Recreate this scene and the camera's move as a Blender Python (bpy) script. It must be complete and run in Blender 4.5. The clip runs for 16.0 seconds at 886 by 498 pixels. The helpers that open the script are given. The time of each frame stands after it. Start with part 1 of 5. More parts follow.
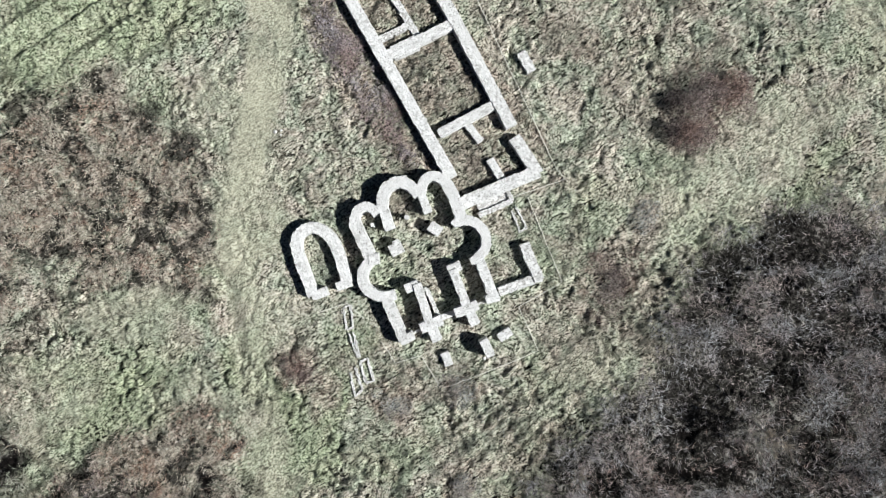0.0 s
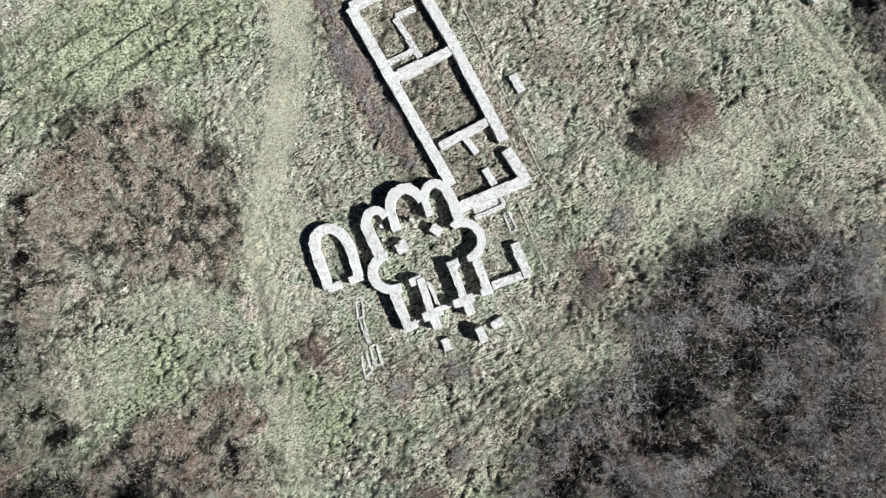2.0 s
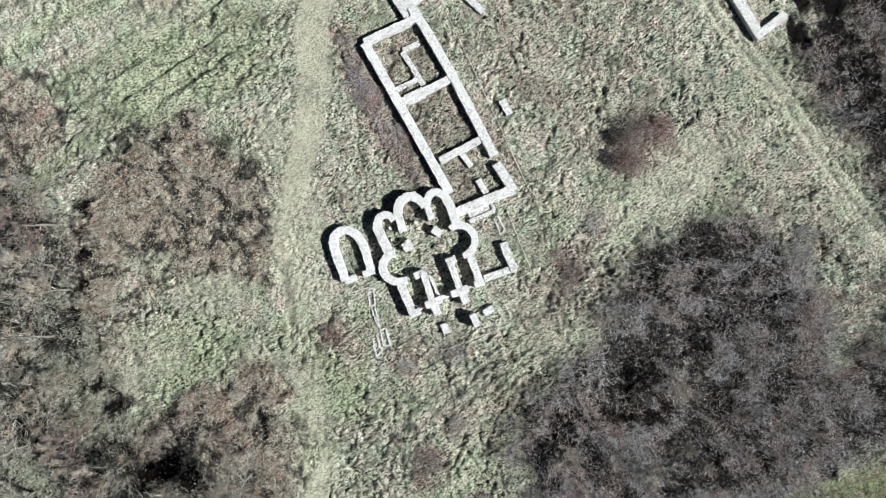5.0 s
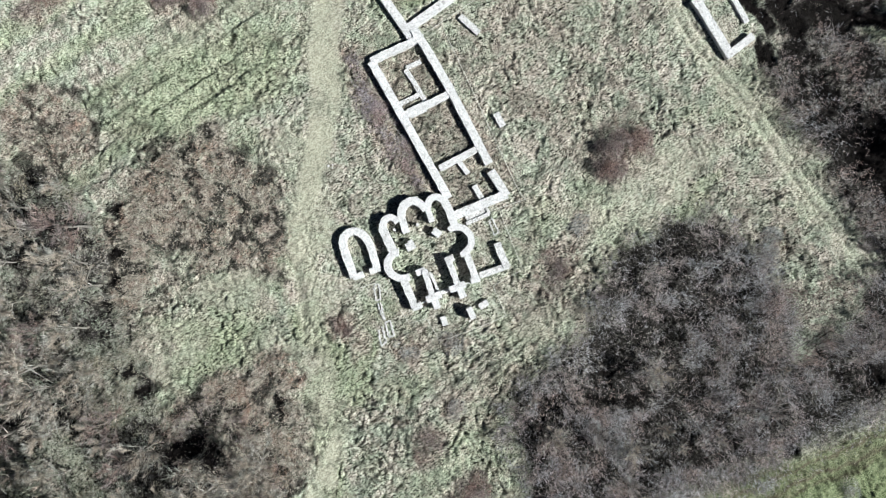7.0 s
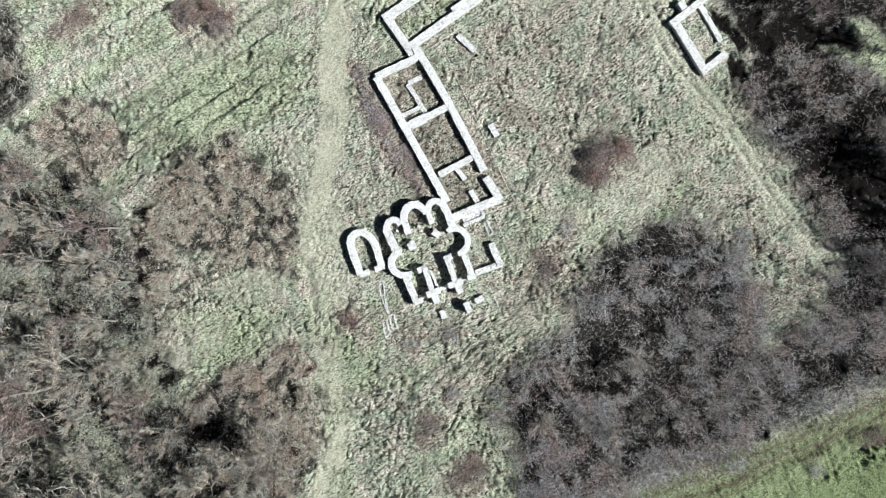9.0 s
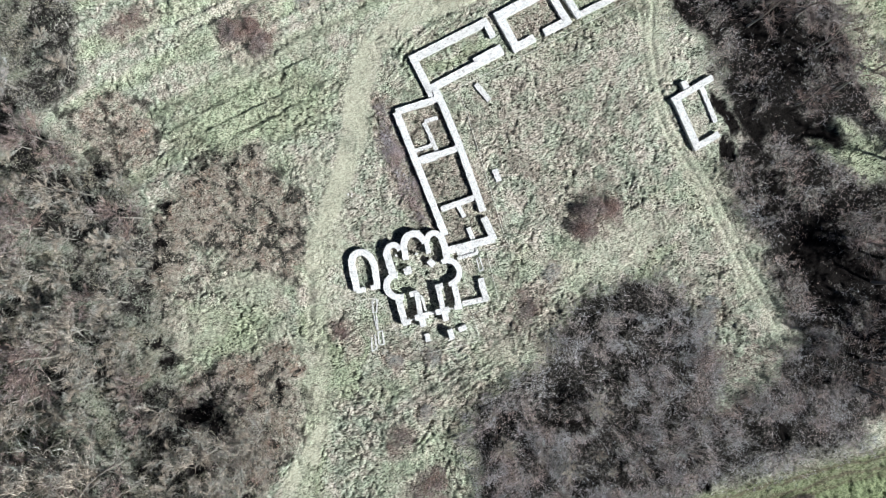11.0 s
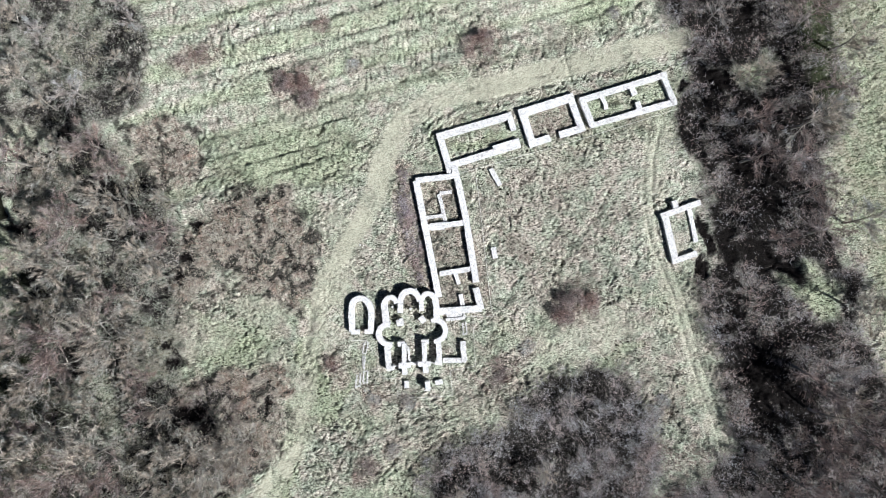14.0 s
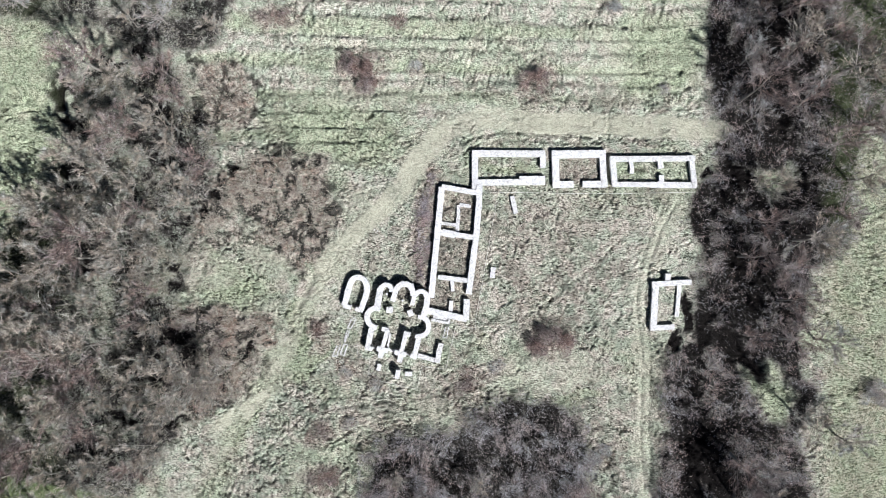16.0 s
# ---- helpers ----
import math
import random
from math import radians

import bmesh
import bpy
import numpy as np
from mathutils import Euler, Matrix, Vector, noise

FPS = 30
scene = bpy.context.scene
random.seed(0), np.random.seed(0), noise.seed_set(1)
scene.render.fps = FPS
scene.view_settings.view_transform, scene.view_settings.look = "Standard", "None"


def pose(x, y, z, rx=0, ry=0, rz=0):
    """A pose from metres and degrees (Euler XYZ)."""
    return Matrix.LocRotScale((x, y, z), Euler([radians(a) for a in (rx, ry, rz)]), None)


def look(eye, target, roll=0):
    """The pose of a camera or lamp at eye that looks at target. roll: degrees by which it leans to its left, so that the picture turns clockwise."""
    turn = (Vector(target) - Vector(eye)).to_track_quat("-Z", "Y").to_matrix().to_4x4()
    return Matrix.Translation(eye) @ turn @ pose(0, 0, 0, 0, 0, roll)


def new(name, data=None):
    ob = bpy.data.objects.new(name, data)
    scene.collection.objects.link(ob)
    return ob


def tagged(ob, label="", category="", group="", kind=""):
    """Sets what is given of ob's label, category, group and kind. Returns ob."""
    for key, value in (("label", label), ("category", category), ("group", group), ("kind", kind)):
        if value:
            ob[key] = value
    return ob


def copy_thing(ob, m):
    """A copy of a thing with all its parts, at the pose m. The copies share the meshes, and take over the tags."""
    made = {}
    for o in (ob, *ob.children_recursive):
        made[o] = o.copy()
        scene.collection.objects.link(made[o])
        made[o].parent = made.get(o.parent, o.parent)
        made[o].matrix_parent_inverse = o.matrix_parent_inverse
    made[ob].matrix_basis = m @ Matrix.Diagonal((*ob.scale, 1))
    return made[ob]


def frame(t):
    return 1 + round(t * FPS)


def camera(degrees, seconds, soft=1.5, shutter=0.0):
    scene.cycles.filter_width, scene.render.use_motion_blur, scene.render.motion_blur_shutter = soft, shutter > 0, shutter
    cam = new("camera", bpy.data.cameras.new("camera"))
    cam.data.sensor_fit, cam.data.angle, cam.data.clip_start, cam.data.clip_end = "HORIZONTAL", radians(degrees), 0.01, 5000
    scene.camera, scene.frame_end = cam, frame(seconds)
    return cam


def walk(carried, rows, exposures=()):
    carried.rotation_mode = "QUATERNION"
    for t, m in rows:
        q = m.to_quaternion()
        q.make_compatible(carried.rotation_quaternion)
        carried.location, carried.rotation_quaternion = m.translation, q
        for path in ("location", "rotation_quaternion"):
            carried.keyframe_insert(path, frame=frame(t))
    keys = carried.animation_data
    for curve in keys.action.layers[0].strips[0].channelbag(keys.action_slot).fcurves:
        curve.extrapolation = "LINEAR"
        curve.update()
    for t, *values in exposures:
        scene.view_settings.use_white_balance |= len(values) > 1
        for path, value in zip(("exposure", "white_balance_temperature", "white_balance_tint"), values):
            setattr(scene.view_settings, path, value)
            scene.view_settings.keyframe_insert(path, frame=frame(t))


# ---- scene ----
cam = camera(66.0, 16.0, soft=0.6)

# seconds, east, north, height over the meadow, heading; the lens looks straight down
PATH = [
    (0.0, -5.83, -12.29, 54.95, -35.28),
    (0.5, -5.86, -12.31, 56.79, -35.23),
    (1.0, -5.88, -12.33, 58.63, -35.19),
    (1.5, -5.90, -12.35, 60.48, -35.15),
    (2.0, -5.91, -12.37, 62.32, -35.11),
    (2.5, -5.93, -12.40, 64.17, -35.08),
    (3.0, -5.94, -12.42, 66.02, -35.05),
    (3.5, -5.94, -12.44, 67.87, -35.02),
    (4.0, -5.95, -12.47, 69.71, -34.99),
    (6.5, -5.93, -12.60, 78.96, -34.92),
    (7.0, -5.91, -12.62, 80.80, -34.91),
    (7.5, -5.90, -12.65, 82.65, -34.91),
    (8.0, -5.88, -12.68, 84.50, -34.91),
    (8.5, -5.85, -12.70, 86.34, -34.91),
    (9.0, -5.83, -12.73, 88.18, -34.92),
    (9.5, -5.57, -12.51, 90.02, -34.14),
    (10.0, -4.92, -11.86, 91.86, -32.19),
    (10.5, -4.05, -10.87, 93.70, -29.66),
    (11.0, -3.10, -9.64, 95.53, -27.13),
    (11.5, -2.21, -8.26, 97.37, -25.19),
    (12.0, -1.38, -6.85, 99.20, -23.78),
    (12.5, -0.67, -5.39, 101.02, -22.49),
    (13.0, -0.04, -4.00, 102.85, -20.93),
    (13.5, 0.48, -2.48, 104.67, -18.63),
    (14.0, 0.79, -1.07, 106.49, -16.55),
    (14.5, 0.55, -0.41, 108.30, -13.40),
    (15.0, 0.30, -0.23, 110.11, -9.49),
    (15.5, 0.13, -0.12, 111.91, -5.49),
    (16.0, 0.00, -0.00, 113.72, -0.00)
]
walk(cam, [(t, pose(x, y, h, 0, 0, a)) for t, x, y, h, a in PATH],
     exposures=[(0.0, 0.57, 6350, 7), (9.0, 0.76, 6170, 6), (16.0, 0.82, 6080, 12)])

# ---------------------------------------------------------------- light
SUN_ELEVATION = radians(41)
SUN_FROM = Vector((0.65, -0.76, 0)).normalized()          # towards the sun, seen from above
sun_dir = Vector((SUN_FROM.x * math.cos(SUN_ELEVATION), SUN_FROM.y * math.cos(SUN_ELEVATION), math.sin(SUN_ELEVATION)))
sun = new("sun", bpy.data.lights.new("sun", "SUN"))
sun.data.energy, sun.data.angle, sun.data.color = 5.0, radians(0.5), (1.0, 0.985, 0.97)
sun.matrix_world = look((sun_dir * 300)[:], (0, 0, 0))
world = bpy.data.worlds.new("sky")
scene.world = world
world.use_nodes = True
sky = world.node_tree.nodes.new("ShaderNodeTexSky")
sky.sky_type, sky.sun_disc = "NISHITA", False
sky.air_density, sky.dust_density = 0.18, 0.0
sky.sun_elevation, sky.sun_rotation = SUN_ELEVATION, math.atan2(SUN_FROM.x, SUN_FROM.y)
back = world.node_tree.nodes["Background"]
back.inputs["Strength"].default_value = 0.05
world.node_tree.links.new(sky.outputs["Color"], back.inputs["Color"])

# ---------------------------------------------------------------- noise and shapes of the plan


def lattice(ix, iy, seed):
    n = (ix.astype(np.int64) * 374761393 + iy.astype(np.int64) * 668265263 + seed * 1274126177) & 0x7FFFFFFF
    n = ((n ^ (n >> 13)) * 1274126177) & 0x7FFFFFFF
    return ((n ^ (n >> 16)) & 0xFFFFFF) / float(0xFFFFFF)


def vnoise(x, y, size, seed=0):
    """Smooth noise from 0 to 1 with features of about that many metres."""
    u, v = x / size, y / size
    iu, iv = np.floor(u), np.floor(v)
    fu, fv = u - iu, v - iv
    fu, fv = fu * fu * (3 - 2 * fu), fv * fv * (3 - 2 * fv)
    a, b = lattice(iu, iv, seed), lattice(iu + 1, iv, seed)
    c, d = lattice(iu, iv + 1, seed), lattice(iu + 1, iv + 1, seed)
    return (a * (1 - fu) + b * fu) * (1 - fv) + (c * (1 - fu) + d * fu) * fv


def fbm(x, y, size, seed=0, octaves=4):
    total, weight = 0.0, 0.0
    for k in range(octaves):
        total = total + vnoise(x, y, size / 2 ** k, seed + k) * 0.55 ** k
        weight += 0.55 ** k
    return total / weight


def smooth(a, b, x):
    u = np.clip((x - a) / (b - a), 0, 1)
    return u * u * (3 - 2 * u)


def to_line(x, y, pts):
    """Distance from a line through pts."""
    best = np.full(np.shape(x), 1e9)
    for (ax, ay), (bx, by) in zip(pts[:-1], pts[1:]):
        dx, dy = bx - ax, by - ay
        u = np.clip(((x - ax) * dx + (y - ay) * dy) / (dx * dx + dy * dy), 0, 1)
        best = np.minimum(best, np.hypot(x - ax - u * dx, y - ay - u * dy))
    return best


def inside(x, y, pts):
    """Signed distance into a closed shape: positive inside."""
    odd = np.zeros(np.shape(x), bool)
    for (ax, ay), (bx, by) in zip(pts, pts[1:] + pts[:1]):
        cross = (ay > y) != (by > y)
        odd ^= cross & (x < (bx - ax) * (y - ay) / ((by - ay) or 1e-9) + ax)
    return np.where(odd, 1, -1) * to_line(x, y, pts + pts[:1])


WOOD_W = [(-59.9, 30.3), (-47, 33), (-40, 24), (-37, 14), (-39.5, 4), (-42.5, -2.7), (-43.5, -11.2), (-41, -17), (-35, -20), (-35, -24.5),
          (-43, -30), (-50.4, -41.6), (-79.7, -47), (-79.7, 2.0), (-68.4, 6.7), (-61.8, 11.4), (-61.8, 19.9)]
WOOD_NW = [(-84, 52), (-50, 58), (-36, 56), (-33, 42), (-36, 34), (-44, 32.5), (-50, 31.5), (-58, 37), (-66, 36.5), (-84, 38)]
WOOD_E = [(43.5, 34.1), (45.9, 58), (84, 62), (84, 27.5), (71.4, 19.9), (69.5, 10.5), (67.6, -0.8), (62.0, -3.7), (61.0, -15.0), (62.9, -24.5),
          (60.1, -32.0), (64.8, -43.3), (60, -60), (36, -58), (34.6, -44), (34.6, -32.0), (36.6, -26.4), (36.6, -16.9), (41.2, -13.0), (42.0, -5.6),
          (40.8, 3.9), (40.7, 9.1), (45.1, 14.7), (43.5, 22.8)]
THICKET_S = [(-15, -43), (-13.5, -35), (-11, -31.5), (-6.0, -30.0), (1.9, -29.8), (7.2, -25.6), (12, -24.2), (18.1, -24.1), (23, -27.5), (25.6, -35.0),
             (24.5, -44), (21.1, -45.9), (27.5, -47.6), (32.2, -42.4), (37, -44), (41, -54), (37, -62.4), (21.3, -59.6), (8.9, -57.0), (-4, -54.6), (-16, -51)]
BRAMBLE_W = [(-40, 12), (-33, 15.5), (-26.4, 17.2), (-20.1, 14.6), (-17.7, 6.4), (-21.4, -3.2), (-24, -4.5), (-26.9, -0.3), (-31.8, 3.0), (-34, 7), (-42.1, 0.5)]
BRAMBLE_NW = [(-42, 32), (-33, 30.5), (-30, 25), (-35, 19), (-40, 20)]
BRAMBLE_SW = [(-45, -11), (-36, -10), (-29.8, -11.3), (-28.4, -15.9), (-30.0, -20.4), (-34, -24), (-41, -28.5), (-46, -25)]
CLEARING_E = [(49.5, -19.5), (55, -19), (59, -24), (57.5, -30), (53, -29.5), (50, -24)]
CLEARING_NE = [(50, 14), (57, 14.5), (60, 11.5), (56, 9), (51, 10)]
HEDGE_W = [(-38, 9), (-33, 10), (-29, 7), (-33, 3), (-38, 1), (-40, -6), (-43.5, -6.5), (-42, 1)]
HEDGE_SW = [(-46, -11), (-38, -11), (-35, -17), (-38, -26), (-47, -28)]
PATH_W = [(-42.9, -41.6), (-33.4, -27.0), (-26.8, -18.0), (-22.6, -9.3), (-18.9, -1.2), (-12.9, 4.1), (-7.2, 9.7), (-3.4, 15.8), (0.9, 20.2), (7.2, 21.9), (16.6, 20.9), (29.8, 20.7), (46, 19.7)]
PATH_E = [(38.8, 8.0), (35.5, 1.0), (33.1, -5.6), (32.6, -11.2), (33.6, -18.8), (33.2, -26.3), (32.8, -33.9), (34.0, -44)]
TRACK_S = [(-60, -44), (-30, -49), (-2.7, -54.8), (8.2, -57.9), (20.2, -60.2), (29.4, -62), (60, -70), (160, -92)]
# low bushes: x, y, radius along, radius across, turn, height, kind (0 purple brown, 1 grey)
BUSHES = [(-13.4, 30.0, 5.2, 4.6, 10, 2.3, 0), (15.6, 27.6, 3.8, 3.4, 40, 2.5, 0), (17.7, -14.9, 5.2, 4.5, -15, 2.7, 0), (71.8, -24.6, 3.6, 3.2, 0, 2.4, 1), (26.2, -34.6, 2.8, 2.4, 0, 1.5, 1),
          (-7.3, 38.0, 1.3, 1.1, 0, 1.0, 0), (36.9, 26.6, 1.2, 0.9, 20, 0.8, 1), (-20.6, -13.5, 2.2, 2.6, 0, 0.7, 0), (-16.0, -20.0, 2.0, 2.6, 20, 0.7, 1),
          (-11.4, -22.5, 2.0, 1.5, 0, 0.7, 1), (3.7, -22.4, 4.0, 2.7, 30, 0.9, 0), (9.4, -19.8, 2.2, 1.8, 0, 0.8, 1),
          (-20.5, -31.0, 3.0, 2.2, 20, 0.9, 0), (-19.5, -38.5, 4.0, 3.0, 0, 1.2, 0), (-15.5, -29.0, 2.0, 1.6, 0, 0.7, 1), (28.4, 40.2, 1.6, 1.0, 0, 1.2, 1), (-4.6, 30.4, 1.6, 1.1, 60, 0.8, 1), (-27.6, 38.6, 4.5, 2.2, 0, 0.8, 0), (17.1, -63.3, 1.6, 1.3, 0, 1.0, 1), (25.1, -64.3, 2.4, 1.6, -15, 1.5, 0)]


# patches of the meadow: x, y, half length, half breadth, turn, strength
GREEN_PATCHES = [(-18.0, 19.5, 13.0, 6.0, -10, 0.9), (-36, -4.9, 5.9, 2.1, -55, 1), (-22.6, -18.2, 2.5, 5.9, -40, 0.9), (12, -27, 4.1, 2.5, -5, 0.8), (22.1, -25.3, 5, 1.4, 0, 0.8), (-18.4, -23.4, 5, 1.8, -20, 0.5),
    (-16.6, -14.6, 2.7, 2.1, -35, 0.5), (6.2, -16.3, 2.7, 2.1, -35, 0.5), (-35.2, -7, 5.2, 4.2, 0, 1), (35.8, 32.1, 8.9, 7.5, 0, 0.9), (64.5, -11.2, 5.6, 8.5, 0, 0.9), (11.4, 13.3, 5.2, 1.3, 0, 0.9),
    (30.7, 12.8, 3.8, 1.5, 0, 0.8), (-13.5, -33.8, 11.3, 5.6, 25, 0.5), (-15.4, 18, 15, 3.8, 5, 0.45), (1.5, 33, 18.8, 3.8, 0, 0.35)]
STRAW_PATCHES = [(-29.2, -2.1, 5, 2.3, -25, 0.55), (-13.9, 7.7, 2.7, 2.5, -35, 0.5), (-17, -2.1, 2.1, 5, -45, 0.7), (20.9, -19.9, 6.8, 3.6, -5, 0.4), (12.2, -21.1, 2.7, 4.1, -35, 0.4), (-18.8, -9.8, 1.4, 2.7, -35, 0.4),
    (-1.2, -26.7, 5, 2.3, -20, 0.25), (-32.8, -26.7, 7.5, 2.1, 38, 0.9), (-40.8, -3.2, 5.6, 3.3, 0, 0.4), (21.2, -21.1, 11.3, 2.8, 0, 0.45), (35.8, 2, 2.1, 5.6, -15, 0.6), (35.4, -18.7, 1.9, 11.3, 0, 0.35),
    (-9.8, 25.5, 11.3, 2.1, 5, 0.35), (26, 31.1, 6.6, 5.6, 0, 0.3)]
BROWN_PATCHES = [(-23.2, 13.2, 3.9, 2.1, -15, 0.9), (-29.9, 11.5, 3.2, 5, -35, 0.9), (-20.2, 6.3, 4.1, 3.4, -35, 0.8), (-30.6, 5.9, 3.6, 2.7, -35, 0.7), (-22.1, -7.4, 2.3, 2.1, -55, 0.7), (-21.2, -14.8, 1.8, 2.7, -35, 0.7),
    (-15.6, -19.8, 2.7, 2.1, -35, 0.6), (13, -4.3, 3.2, 1.6, -55, 0.7), (4.2, -21.5, 3.2, 2.1, -55, 0.7), (-0.5, -21.8, 2.7, 1.6, -35, 0.5), (10.7, -2.7, 1.8, 1.1, -35, 0.4), (-8, -0.1, 1.6, 2.7, -35, 0.35),
    (4.1, -27.1, 2.7, 1.8, -35, 0.5), (13.1, -10.5, 1.8, 2.7, -35, 0.3), (16.6, 3.9, 10.3, 5.6, 0, 0.45), (25, 10.4, 2.8, 0.8, 0, 0.5), (21.2, -5.5, 7.5, 3.8, 0, 0.3), (3.4, -23.4, 6.6, 3.8, 0, 0.5),
    (-11.7, -29.5, 7.5, 3.3, 0, 0.5), (28.3, -30, 4.7, 5.6, 0, 0.35), (-42.7, 25.5, 6.6, 4.2, 0, 0.5)]

# shade among the scrub, painted near-black on sunk ground: x, y, half length, half breadth, turn
SHADE_PATCHES = [(50.2, 11.6, 5.8, 1.8, 130), (53.7, 6.2, 2.6, 2.4, 0), (49.3, -17.0, 8.1, 1.6, 136), (51.8, -5.6, 6.6, 2.4, 95), (49.5, -1.8, 2.3, 1.9, 0), (55.1, 33.5, 4.5, 1.8, 95), (58.0, 39.8, 5.2, 1.9, 0), (54.7, 20.2, 2.4, 1.7, -30), 
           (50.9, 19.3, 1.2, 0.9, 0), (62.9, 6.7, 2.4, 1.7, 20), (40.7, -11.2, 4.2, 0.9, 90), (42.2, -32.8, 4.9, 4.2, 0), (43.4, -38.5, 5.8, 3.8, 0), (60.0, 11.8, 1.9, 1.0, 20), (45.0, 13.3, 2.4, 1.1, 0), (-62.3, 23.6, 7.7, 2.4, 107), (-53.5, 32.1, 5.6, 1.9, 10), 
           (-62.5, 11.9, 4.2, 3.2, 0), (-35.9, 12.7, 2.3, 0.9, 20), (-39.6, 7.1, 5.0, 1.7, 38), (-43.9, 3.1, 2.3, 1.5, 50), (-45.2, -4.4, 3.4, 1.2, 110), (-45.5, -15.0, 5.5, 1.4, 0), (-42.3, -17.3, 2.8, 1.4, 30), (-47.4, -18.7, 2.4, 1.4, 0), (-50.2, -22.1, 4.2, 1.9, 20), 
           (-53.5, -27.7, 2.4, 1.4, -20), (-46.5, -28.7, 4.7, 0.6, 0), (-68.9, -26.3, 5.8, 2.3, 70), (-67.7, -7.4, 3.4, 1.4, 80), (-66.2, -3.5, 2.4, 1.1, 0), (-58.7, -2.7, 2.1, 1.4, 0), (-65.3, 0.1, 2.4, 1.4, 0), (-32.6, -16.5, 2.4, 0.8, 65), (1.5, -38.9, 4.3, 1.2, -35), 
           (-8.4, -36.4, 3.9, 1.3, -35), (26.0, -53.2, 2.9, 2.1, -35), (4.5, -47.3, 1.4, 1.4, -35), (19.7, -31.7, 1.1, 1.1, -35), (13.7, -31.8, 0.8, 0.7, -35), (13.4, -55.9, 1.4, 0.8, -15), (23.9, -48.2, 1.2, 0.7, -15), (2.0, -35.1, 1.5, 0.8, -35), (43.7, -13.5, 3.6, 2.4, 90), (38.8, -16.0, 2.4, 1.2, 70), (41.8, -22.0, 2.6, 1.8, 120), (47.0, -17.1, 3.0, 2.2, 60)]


def patches(x, y, wx, wy, shapes):
    """Ragged patches, the strongest counts."""
    out = np.zeros(np.shape(x))
    for px, py, a, b, turn, strength in shapes:
        c, s = math.cos(radians(turn)), math.sin(radians(turn))
        near = (np.abs(x - px) < a + b + 6) & (np.abs(y - py) < a + b + 6)
        u, v = (wx[near] - px) * c + (wy[near] - py) * s, -(wx[near] - px) * s + (wy[near] - py) * c
        out[near] = np.maximum(out[near], strength * (1 - smooth(0.65, 1.2, np.hypot(u / a, v / b))))
    return out


def shade_patch(x, y):
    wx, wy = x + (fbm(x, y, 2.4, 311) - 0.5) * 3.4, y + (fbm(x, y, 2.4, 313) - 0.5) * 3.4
    return patches(x, y, wx, wy, [(*h, 1.0) for h in SHADE_PATCHES]) * np.maximum(smooth(0.34, 0.48, fbm(x, y, 1.6, 315, 3)), smooth(34, 38, x) * smooth(0.26, 0.40, fbm(x, y, 1.6, 315, 3)))


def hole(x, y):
    """Gaps of half a metre to two metres between the scrub, with shade painted on their floor."""
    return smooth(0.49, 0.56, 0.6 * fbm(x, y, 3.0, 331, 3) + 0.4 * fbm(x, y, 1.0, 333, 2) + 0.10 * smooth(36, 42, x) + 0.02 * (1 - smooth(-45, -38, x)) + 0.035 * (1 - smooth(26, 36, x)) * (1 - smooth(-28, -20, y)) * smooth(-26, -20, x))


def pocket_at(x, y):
    """Small pockets in the bramble, thinned out and painted dark as shade."""
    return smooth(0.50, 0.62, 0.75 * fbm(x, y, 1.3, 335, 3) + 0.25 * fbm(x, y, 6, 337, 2))


